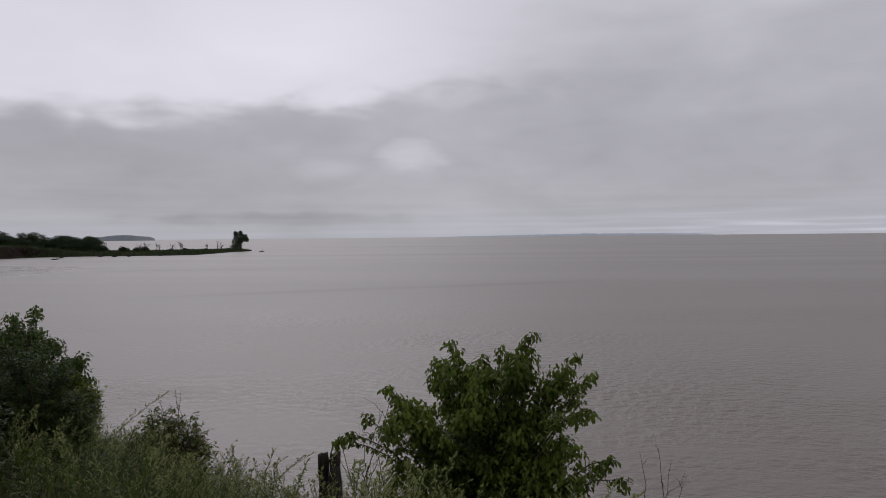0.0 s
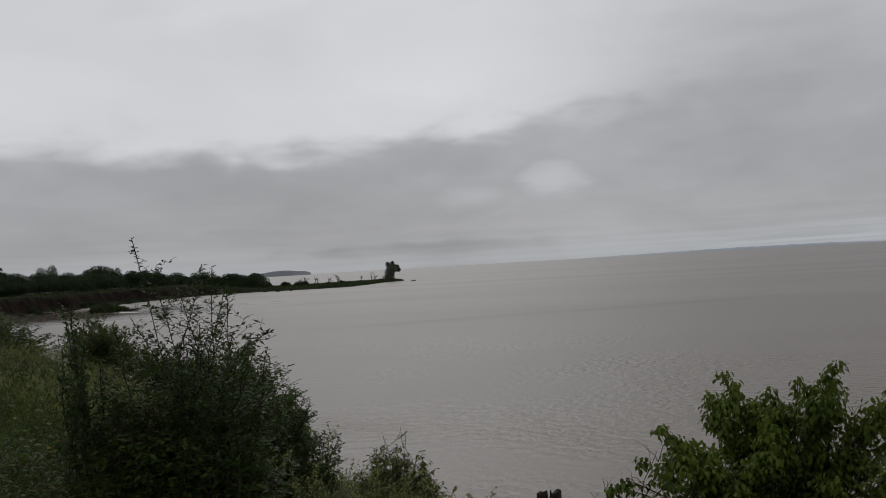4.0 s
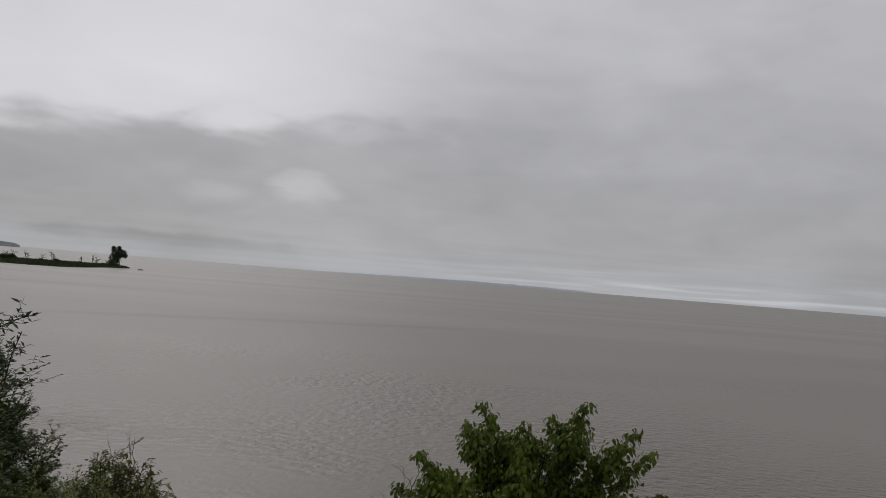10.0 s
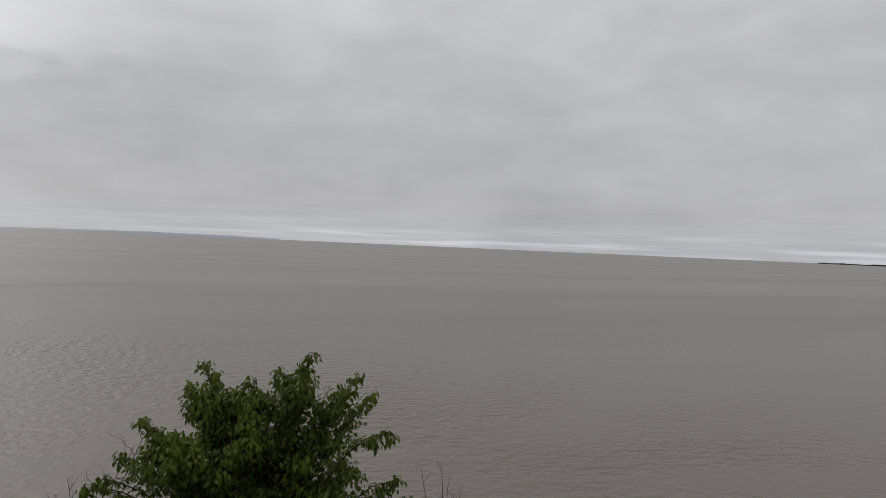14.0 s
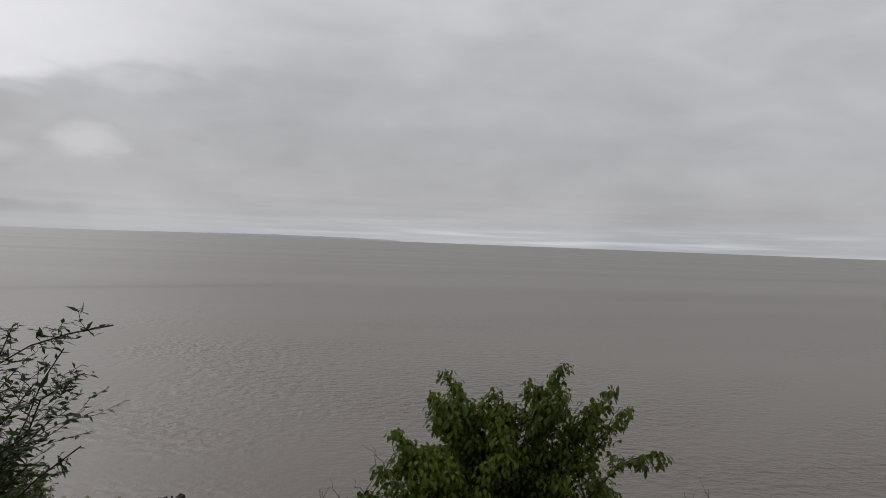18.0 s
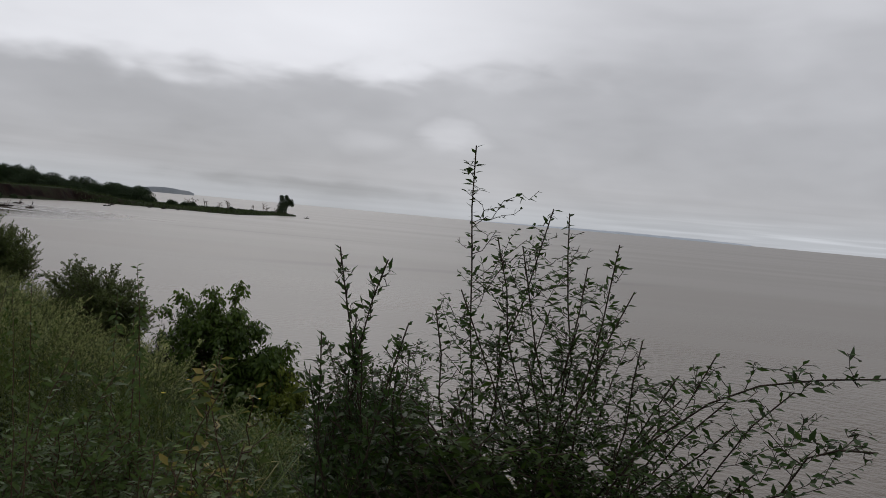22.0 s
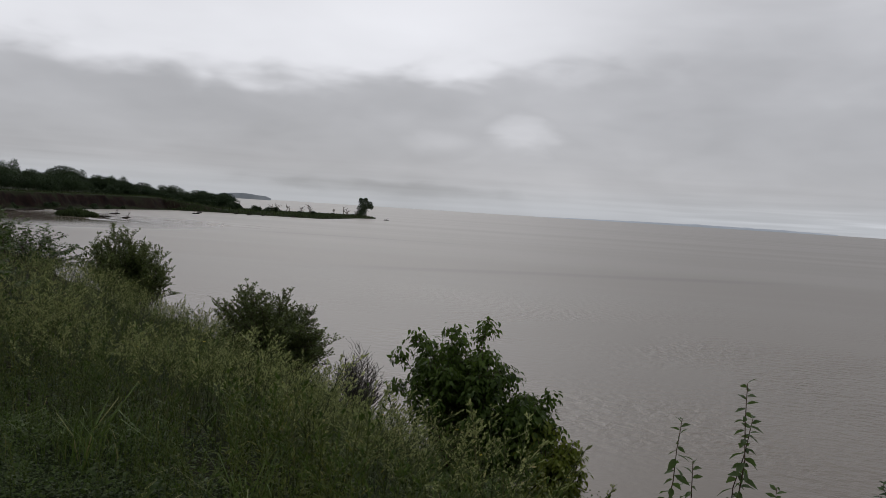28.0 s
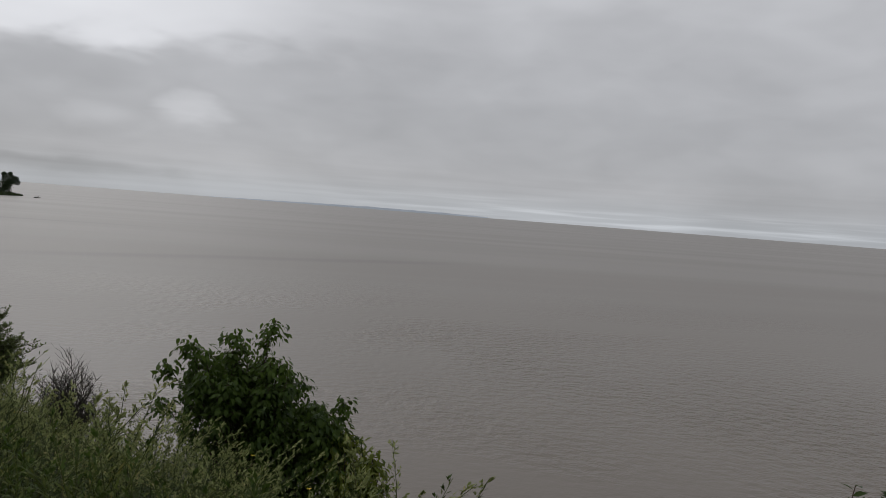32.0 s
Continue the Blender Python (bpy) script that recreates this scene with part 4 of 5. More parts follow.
shrub("apricot_bush", "dark green broad-leaved bush with a yellowing side beside the water", H,
      crown([(-7.12, 10.15, 2.48), (-7.0, 10.2, 2.42), (-6.72, 10.25, 2.58), (-6.38, 10.3, 2.66), (-6.45, 10.35, 2.55), (-7.28, 10.15, 2.28), (-7.33, 10.2, 1.95), (-5.68, 10.35, 1.95), (-6.1, 10.4, 2.12)],
            [((-6.72, 10.25, 1.85), (0.55, 0.5, 0.5)), ((-6.68, 10.25, 2.25), (0.46, 0.42, 0.27)), ((-5.98, 10.35, 1.65), (0.32, 0.4, 0.3)), ((-6.35, 10.25, 1.3), (0.75, 0.55, 0.45)), ((-6.4, 10.3, 2.0), (0.3, 0.4, 0.4)), ((-5.95, 10.3, 1.75), (0.28, 0.35, 0.25)), ((-5.8, 10.3, 1.4), (0.34, 0.36, 0.36))], 140, 5),
      BROAD, L_BROAD2, 0.068, seed=8, twigs=13, twig_len=0.26, gap=0.026, droop=0.6, start=0.4, fork=3, on_stem=0.5, tuft=60, tuft_r=0.135, taper=0.6, plain=0)
H2 = on_ground(-5.6, 10.1)
shrub("apricot_bush", "small yellow-green broad-leaved bush at the foot of a darker one", H2,
      crown([(-5.45, 10.1, 1.56), (-5.52, 10.1, 1.5), (-5.75, 10.1, 1.72), (-5.35, 10.1, 1.3)], [((-5.72, 10.1, 1.5), (0.2, 0.24, 0.24)), ((-5.55, 10.05, 1.3), (0.24, 0.26, 0.26)), ((-5.65, 10.0, 1.05), (0.3, 0.3, 0.3))], 46, 6),
      BROAD, L_LIME, 0.066, seed=9, twigs=10, twig_len=0.2, gap=0.024, droop=0.6, start=0.3, tuft=34, tuft_r=0.1)

W = on_ground(-2.72, 3.25)
shrub("wild_willow", "tall sparse shrub with upright stems and small dark leaves", W,
      [(-2.95, 3.14, 3.87, -0.1, 0, 1.2), (-2.80, 3.3, 3.6), (-2.72, 3.4, 3.72, 0, 0, 1.2), (-2.67, 3.42, 3.71, 0, 0, 1.2), (-2.52, 3.3, 3.63), (-2.47, 3.25, 3.5), (-2.265, 3.07, 3.37), (-2.35, 3.1, 3.30), (-2.44, 3.2, 3.37),
       (-2.107, 2.93, 3.32, 0.3, 0, 0.9), (-1.96, 2.72, 3.41, 0.25, -0.2, 1.5), (-2.03, 2.62, 3.27, 0.3, -0.25, 1.35), (-3.01, 3.05, 3.42), (-2.95, 3.1, 3.47), (-2.87, 3.2, 3.62), (-2.56, 3.1, 3.43), (-2.6, 3.4, 3.55), (-2.27, 2.9, 3.28),
       (-2.15, 3.0, 3.1), (-2.2, 3.05, 3.2), (-2.05, 2.9, 3.05), (-2.3, 3.3, 3.2), (-2.45, 3.4, 3.35), (-2.4, 2.95, 3.2), (-2.6, 3.0, 3.25), (-2.75, 3.05, 3.3), (-2.7, 3.5, 3.4), (-2.5, 3.55, 3.3), (-2.3, 3.15, 3.0), (-2.15, 2.75, 2.95), (-2.85, 3.4, 3.35), (-2.62, 3.2, 3.4)],
      OVAL, L_ELM, 0.035, DARK_STEM, seed=12, thick=0.0036, twigs=28, twig_len=0.32, gap=0.0145, droop=0.12, start=0.22, spread=1.0, up=0.25, fork=2, thin=0.0013, base_r=0.22, on_stem=0.65, taper=0.40)
W2 = on_ground(-3.2, 3.05)
shrub("wild_willow", "slim upright shrub with small pale-edged leaves", W2,
      [(-3.275, 3.0, 3.56, 0, 0, 1.0), (-3.12, 2.89, 3.545, 0, 0, 1.1), (-3.22, 3.02, 3.38), (-3.055, 2.9, 3.39), (-3.32, 3.05, 3.32), (-3.18, 2.95, 3.3), (-3.36, 3.1, 3.2), (-3.1, 3.05, 3.25)],
      OVAL, L_ELM, 0.037, DARK_STEM, seed=14, thick=0.0036, twigs=24, twig_len=0.18, gap=0.015, droop=-0.2, start=0.3, spread=0.6, up=0.6, fork=1, base_r=0.12, on_stem=0.6, taper=0.35, thin=0.0016)
W3 = on_ground(-2.6, 3.2)
shrub("thicket_bush", "dense dark leafy thicket round tall willow stems", W3,
      crown([(-2.25, 3.1, 3.06), (-2.3, 3.2, 2.8), (-2.35, 3.4, 3.1)],
            [((-2.7, 3.15, 2.72), (0.5, 0.4, 0.48)), ((-2.6, 3.25, 2.5), (0.34, 0.42, 0.5)), ((-3.0, 3.15, 2.55), (0.42, 0.4, 0.5)), ((-2.85, 3.4, 2.4), (0.55, 0.5, 0.4)), ((-2.32, 2.95, 2.7), (0.18, 0.25, 0.42)), ((-3.2, 3.02, 2.78), (0.28, 0.28, 0.46)), ((-3.35, 3.1, 2.5), (0.3, 0.3, 0.45)), ((-2.95, 3.1, 2.8), (0.3, 0.3, 0.42))], 150, 15),
      OVAL, L_THICKET, 0.053, seed=16, twigs=16, twig_len=0.24, gap=0.015, droop=0.3, start=0.35, fork=2, base_r=0.35)

K = on_ground(-3.75, 5.9)
shrub("feathery_bush", "dense dark bush with fine feathery leaves on the bank", K,
      around(K, [(-4.0, 5.62, 2.86), (-3.82, 5.8, 2.8), (-3.45, 5.9, 2.66), (-3.45, 5.45, 2.86, 0.1, -0.2, 1.5), (-3.7, 5.6, 2.74)], 74, 0.6, 0.5, 1.22, 17, (0.08, 0)), RHOMB, L_FEATHER, 0.038, seed=18, thick=0.006, twigs=22, twig_len=0.25, gap=0.0115, droop=0.1, start=0.25, fork=3, base_r=0.2)
K2 = on_ground(-3.92, 3.95)
shrub("broadleaf_herb", "yellowing broad-leaved herb beside the path", K2,
      around(K2, [(-3.956, 3.92, 3.04), (-3.89, 3.84, 2.98), (-4.05, 3.95, 3.0), (-3.8, 3.9, 2.95)], 26, 0.26, 0.4, 0.8, 19), OVAL, L_YELLOW, 0.085, RED_STEM, seed=20, thick=0.004, twigs=10, twig_len=0.16, gap=0.03, droop=0.3, fork=2, base_r=0.35, category="herb")

K3 = on_ground(-4.85, 4.45)
shrub("broadleaf_herb", "tall leafy green herb crowding round young saplings", K3,
      around(K3, [(-4.3, 4.55, 2.6), (-4.15, 4.8, 2.45), (-5.0, 4.55, 2.7), (-4.85, 4.5, 2.74)], 74, 0.66, 0.4, 0.66, 41), OVAL, L_SAPLING, 0.068, RED_STEM, seed=42, thick=0.005, twigs=8, twig_len=0.15, gap=0.022, droop=-0.05, fork=1, base_r=0.4, on_stem=0.75, category="herb")
K5 = on_ground(-3.8, 3.2)
shrub("broadleaf_herb", "lush leafy green herb rising beside a dark thicket", K5,
      around(K5, [(-3.55, 3.15, 2.95), (-3.75, 3.25, 2.8)], 54, 0.5, 0.45, 0.86, 55), OVAL, L_HERB, 0.050, RED_STEM, seed=56, thick=0.004, twigs=10, twig_len=0.16, gap=0.018, droop=0.1, fork=1, base_r=0.35, on_stem=0.75, category="herb")
K4 = on_ground(-4.55, 4.0)
shrub("broadleaf_herb", "leafy green herb growing thickly beside the path", K4,
      around(K4, [(-4.6, 3.95, 2.98), (-4.45, 4.1, 2.95)], 44, 0.5, 0.4, 0.82, 43), OVAL, L_SAPLING, 0.066, RED_STEM, seed=44, thick=0.004, twigs=8, twig_len=0.14, gap=0.020, droop=0.05, fork=1, base_r=0.35, on_stem=0.75, category="herb")

F = on_ground(-10.55, 14.4)
shrub("willow_bush", "rounded grey-green willow bush at the water's edge", F,
      around(F, [(-10.39, 14.46, 2.3), (-10.27, 14.4, 2.32), (-11.1, 14.3, 2.2)], 104, 1.2, 0.7, 1.45, 21), RHOMB, L_WILLOW, 0.060, seed=22, twigs=20, twig_len=0.38, gap=0.016, droop=-0.25, up=0.6, fork=2, base_r=0.4, taper=0.6)
G = on_ground(-18.8, 22.6)
shrub("willow_bush", "large rounded dark willow bush at the water's edge", G,
      around(G, [(-19.6, 22.9, 2.75), (-18.0, 22.4, 2.3), (-19.1, 22.7, 2.7)], 76, 1.55, 0.8, 2.25, 23), RHOMB, L_WILLOW, 0.092, seed=24, twigs=20, twig_len=0.58, gap=0.023, droop=-0.25, up=0.6, fork=2, base_r=0.6, taper=0.6)
X = on_ground(-25.2, 24.2)
shrub("broadleaf_bush", "dark rounded bush with broad leaves behind a willow", X,
      around(X, [(-24.4, 24.0, 2.9), (-24.0, 23.9, 2.5), (-25.2, 24.2, 3.1)], 44, 1.5, 0.6, 1.7, 51), OVAL, L_THICKET, 0.15, seed=52, thick=0.02, twigs=18, twig_len=0.5, gap=0.045, droop=0.4, fork=2, base_r=0.6)
Eb = on_ground(-19.3, 19.6)
shrub("broadleaf_bush", "low dark broad-leaved bush along the bank", Eb,
      around(Eb, [(-18.6, 19.0, 2.5)], 26, 1.5, 0.4, 1.2, 25), RHOMB, L_THICKET, 0.11, seed=26, twigs=18, twig_len=0.45, gap=0.05, droop=0.4, fork=2, base_r=0.6)
D = on_ground(-9.0, 14.2)
shrub("dry_shrub", "leafless grey twiggy shrub beside the water", D,
      around(D, [(-9.1, 14.35, 1.5)], 26, 0.45, 0.6, 1.15, 27), NARROW, L_WILLOW, 0.03, GREY_TWIG, seed=28, thick=0.010, thin=0.005, twigs=18, twig_len=0.4, gap=0.12, droop=-0.2, up=0.8, fork=3, base_r=0.2)
R = on_ground(-3.25, 7.8)
shrub("yellowing_shrub", "small olive and yellow shrub on the slope", R,
      around(R, [(-3.5, 7.85, 1.7), (-3.2, 7.8, 1.74), (-2.95, 7.75, 1.64)], 60, 0.52, 0.45, 0.80, 29), OVAL, L_YELLOW, 0.060, seed=30, twigs=14, twig_len=0.22, gap=0.024, droop=0.3, fork=2, base_r=0.3, tuft=16, tuft_r=0.09)
R2 = on_ground(-3.2, 7.9)
shrub("dry_shrub", "thin dead twigs standing out of an olive shrub", R2,
      [(-3.42, 7.85, 1.88), (-3.2, 7.8, 1.98), (-3.16, 7.85, 1.9)], NARROW, L_YELLOW, 0.03, DRY_WOOD, seed=53, thick=0.005, twigs=3, twig_len=0.2, gap=0.4, start=0.5, up=0.9, fork=1, base_r=0.1)
LT = on_ground(-12.8, 9.5)
shrub("willow_tree", "big dark willow bush on the inland side of the bank", LT,
      around(LT, [(-12.5, 9.4, 4.3), (-12.0, 9.8, 3.9), (-12.9, 9.2, 4.35)], 34, 1.2, 0.9, 1.9, 31), RHOMB, L_THICKET, 0.085, seed=32, thick=0.03, twigs=22, twig_len=0.6, gap=0.024, droop=0.2, up=0.3, fork=3, base_r=0.5)
T = on_ground(-0.75, 6.1)
shrub("dry_shrub", "bare dead twigs sticking up from the weeds", T,
      [(-0.92, 5.9, 1.95), (-0.75, 6.1, 1.85), (-0.55, 6.0, 1.8), (-1.05, 6.2, 1.75), (-0.39, 5.65, 2.36), (-0.5, 5.7, 2.2)], NARROW, L_YELLOW, 0.03, DRY_WOOD, seed=33, thick=0.006, twigs=4, twig_len=0.3, gap=0.3, start=0.4, up=0.9, fork=1, base_r=0.15)
V = on_ground(4.75, 2.45)
shrub("wild_willow", "small-leaved shrub with one long arching shoot", V,
      [(3.9, 2.5, 2.34, -0.35, 0.03, 2.3), (4.21, 2.52, 2.46), (4.45, 2.5, 2.45), (4.6, 2.5, 2.4), (4.8, 2.4, 2.5), (4.95, 2.5, 2.45), (4.7, 2.6, 2.35)],
      OVAL, L_ELM, 0.040, RED_STEM, seed=48, thick=0.005, twigs=10, twig_len=0.13, gap=0.018, droop=0.9, start=0.3, spread=0.7, up=0.3, fork=1, base_r=0.1, on_stem=0.8, taper=0.22, thin=0.0014)
B = on_ground(1.62, 5.2)
shrub("dry_shrub", "bare dead twigs standing beside a leafy bush", B,
      [(1.5, 5.25, 2.0), (1.62, 5.15, 2.05), (1.72, 5.2, 1.95), (1.85, 5.3, 1.8)], NARROW, L_YELLOW, 0.03, DRY_WOOD, seed=35, thick=0.006, twigs=3, twig_len=0.3, gap=0.4, start=0.35, up=0.9, fork=1, base_r=0.12)


# ---------- saplings whose leaves can be told apart ----------
def leaf_mesh(name, shape, mat, size):
    s = Soup()
    leaves(s, shape, [(0, 0, 0)], [(0, 1, 0)], [(0, 0, 1)], [size])
    return s.data(name, mat)


LANCE = (np.array([(0, 0, 0), (-0.17, 0.28, 0.05), (0, 0.30, 0), (0.17, 0.28, 0.05), (-0.19, 0.55, 0.04), (0, 0.58, -0.03), (0.19, 0.55, 0.04), (0.02, 1.0, -0.16)]),
         np.array([(0, 2, 1), (0, 3, 2), (4, 5, 7), (5, 6, 7)]), np.array([(1, 2, 5, 4), (2, 3, 6, 5)]))


def sapling(at, tip, seed, count=26, size=0.060, label="young sapling with a row of drooping pointed leaves"):
    r = np.random.default_rng(seed)
    at = np.asarray(on_ground(*at))
    tip = np.asarray(tip, float)
    top = thing("sapling", at, label, "sapling", "saplings on the bank")
    path = bend((0, 0, -0.02), tip - at, (0, 0, (tip[2] - at[2]) * 0.6), 12, r, 0.006)
    s = Soup()
    tube(s, path, np.linspace(0.1, 0.025, 12) * size, 6)
    part("stem", s.data("stem", RED_STEM, True), top)
    datas = [leaf_mesh("leaf", LANCE, L_SAPLING, size * k) for k in (0.75, 1.0, 1.2)]
    for c in range(count):
        u = 0.30 + 0.70 * (c / (count - 1)) ** 0.9
        p = np.array([np.interp(u, np.linspace(0, 1, 12), path[:, d]) for d in range(3)])
        th = c * 2.6 + r.uniform(-0.4, 0.4)
        fall = -0.15 - 0.45 * (1 - u) + r.normal(0, 0.15) + (0.7 if u > 0.94 else 0)
        ax = unit(np.array([np.cos(th), np.sin(th), fall - 0.15]))
        side = unit(np.cross(ax, (0, 0, 1)))
        side = unit(side + np.cross(side, ax) * r.normal(0, 0.9))
        nrm = np.cross(side, ax)
        m = Matrix((side, ax, nrm)).transposed().to_4x4()
        m.translation = p
        ob = part("leaf", datas[0 if u > 0.9 or c % 4 == 0 else 1 + c % 2], top)
        ob.matrix_local = m


for i, (at, tip, n, size) in enumerate((((-4.72, 4.8), (-4.75, 4.69, 3.28), 64, 0.048), ((-4.8, 4.82), (-4.72, 4.74, 3.17), 50, 0.046), ((-4.95, 4.9), (-4.91, 4.81, 3.13), 56, 0.047), ((-4.85, 4.95), (-4.86, 4.9, 2.98), 46, 0.055),
                                        ((-4.55, 5.2), (-4.53, 5.29, 2.81), 56, 0.05), ((-4.6, 5.1), (-4.62, 5.2, 2.72), 46, 0.05), ((-4.53, 2.82), (-4.552, 2.74, 3.572), 44, 0.025), ((-4.55, 3.62), (-4.532, 3.55, 3.305), 40, 0.036),
                                        ((-4.5, 3.2), (-4.425, 3.275, 3.345), 40, 0.032), ((-4.62, 3.65), (-4.64, 3.6, 3.25), 40, 0.036), ((-4.68, 3.5), (-4.72, 3.45, 3.2), 36, 0.036), ((-4.3, 4.7), (-4.2, 4.6, 2.75), 40, 0.055))):
    sapling(at, tip, 60 + i, n, size)


# ---------- old piles in the water ----------
def pile(at, h, lean, rad, seed):
    r = np.random.default_rng(seed)
    top = thing("wooden_pile", at, "black rotten wooden pile standing in shallow water", "pile", "old piles by the bank")
    s = Soup()
    n = 10
    z = np.linspace(-0.7, h, n)
    path = np.stack([lean[0] * z, lean[1] * z, z], 1)
    rad = rad * (1 + r.normal(0, 0.05, n))
    rad[-1] *= 0.86
    tube(s, path, rad, 11)
    v = s.v[0]
    v += r.normal(0, 0.006, v.shape)
    v[-12:, 2] += r.uniform(-0.05, 0.03, 12)
    v[-1, 2] -= rad[-1] + 0.03
    part("post", s.data("post", PILE_WOOD, False), top)
    for _ in range(2):
        b = Soup()
        zz = r.uniform(0.1, h * 0.8)
        th = r.uniform(0, 6.283)
        p = np.array([lean[0] * zz + np.cos(th) * 0.06, lean[1] * zz + np.sin(th) * 0.06, zz])
        tube(b, [p, p + np.array([np.cos(th) * 0.05, np.sin(th) * 0.05, 0.06]), p + np.array([np.cos(th) * 0.05, np.sin(th) * 0.05, 0.16])], [0.03, 0.025, 0.008], 5)
        part("splinter", b.data("splinter", PILE_WOOD), top)


pile((-2.08, 10.06, 0), 0.62, (0.0, 0.0), 0.075, 70)
pile((-1.95, 10.0, 0), 0.66, (0.10, 0.0), 0.07, 71)
pile((-1.86, 9.86, 0), 0.48, (-0.03, 0.0), 0.085, 72)
pile((-1.93, 9.75, 0), 0.32, (0.12, 0.1), 0.08, 73)


# ---------- weeds and grass ----------
TRACK = np.array([(1.2, -1.4), (0.6, -0.79), (-0.35, -0.4), (-0.9, -0.22), (-1.5, 0.0), (-1.75, 0.4), (-2.1, 0.6), (-3.2, 1.25), (-4.45, 1.95), (-5.4, 2.45), (-6.3, 3.1), (-7.3, 4.1), (-9.5, 5.6)])


def off_track(x, y):
    best = np.full(np.shape(x), 1e9)
    for a, b in zip(TRACK[:-1], TRACK[1:]):
        d = b - a
        t = np.clip(((x - a[0]) * d[0] + (y - a[1]) * d[1]) / (d @ d), 0, 1)
        best = np.minimum(best, np.hypot(x - a[0] - t * d[0], y - a[1] - t * d[1]))
    return best


def weed_kind(seed, leaves_n, plume_n, slim=False):
    """One weed, a metre tall at scale one: (stem and cut leaves, plume of small heads)."""
    r = np.random.default_rng(seed)
    s, q = Soup(), Soup()
    path = bend((0, 0, -0.03), (r.normal(0, 0.16), r.normal(0, 0.16), 1.0), (0, 0, 0.55), 6, r, 0.012)
    tube(s, path, np.linspace(0.006, 0.002, 6), 3)

    def along(u):
        return np.stack([np.interp(u, np.linspace(0, 1, 6), path[:, d]) for d in range(3)], -1)

    n = leaves_n
    u = 0.10 + 0.85 * (np.arange(n) + r.uniform(0, 1, n)) / n
    th = np.arange(n) * 2.4 + r.uniform(-0.5, 0.5, n)
    out = np.stack([np.cos(th), np.sin(th), 0.25 + 0.7 * u + r.normal(0, 0.25, n)], 1)
    ln = (0.060 if not slim else 0.080) * (1.15 - 0.6 * u) * r.uniform(0.6, 1.35, n)
    p = along(u)
    leaves(s, NARROW, p + unit(out) * ln[:, None] * r.uniform(0, 0.6, (n, 1)), out, r.normal(0, 0.35, (n, 3)) + (0, 0, 1), ln)
    # side shoots, each a short row of small leaves or heads
    m = plume_n
    k = max(3, m // 6)
    su = r.uniform(0.52, 1.0, k)
    sth = r.uniform(0, 6.283, k)
    way = np.stack([np.cos(sth), np.sin(sth), 0.8 + 0.6 * su], 1)
    reach = (1.12 - su) * 0.24
    pick = r.integers(0, k, m)
    f = r.uniform(0.1, 1.0, m)
    pos = along(su)[pick] + unit(way)[pick] * (reach[pick] * f)[:, None]
    ax = way[pick] + r.normal(0, 0.55, (m, 3))
    leaves(q, RHOMB, pos, ax, r.normal(0, 1, (m, 3)), (0.023 if not slim else 0.030) * r.uniform(0.6, 1.4, m))
    return [(np.concatenate(t.v), (np.concatenate(t.f3), np.concatenate(t.f4) if t.f4 else None)) for t in (s, q)]


def scatter(soups, kinds, x, y, z, size, r, lean=0.15, wind=(0.0, 0.0)):
    """Sets out plants; every kind is a pair of meshes, gathered in a pair of soups."""
    pick = r.integers(0, len(kinds), len(x))
    for k, pair in enumerate(kinds):
        w = np.where(pick == k)[0]
        if not len(w):
            continue
        th = r.uniform(0, 6.283, len(w))
        c, s = np.cos(th)[:, None], np.sin(th)[:, None]
        lx, ly = r.normal(wind[0], lean, len(w))[:, None], r.normal(wind[1], lean, len(w))[:, None]
        sz = size[w][:, None]
        for soup, (v, (f3, f4)) in zip(soups, pair):
            vx = v[None, :, 0] * c - v[None, :, 1] * s
            vy = v[None, :, 0] * s + v[None, :, 1] * c
            vz = np.broadcast_to(v[None, :, 2], vx.shape)
            out = np.stack([(vx + lx * vz * vz) * sz + x[w][:, None], (vy + ly * vz * vz) * sz + y[w][:, None], (vz - 0.3 * (lx * lx + ly * ly) * vz * vz) * sz + z[w][:, None]], -1)
            off = (np.arange(len(w)) * len(v))[:, None, None]
            faces = [(f3[None] + off).reshape(-1, 3)]
            if f4 is not None:
                faces.append((f4[None] + off).reshape(-1, 4))
            soup.put(out.reshape(-1, 3), *faces)


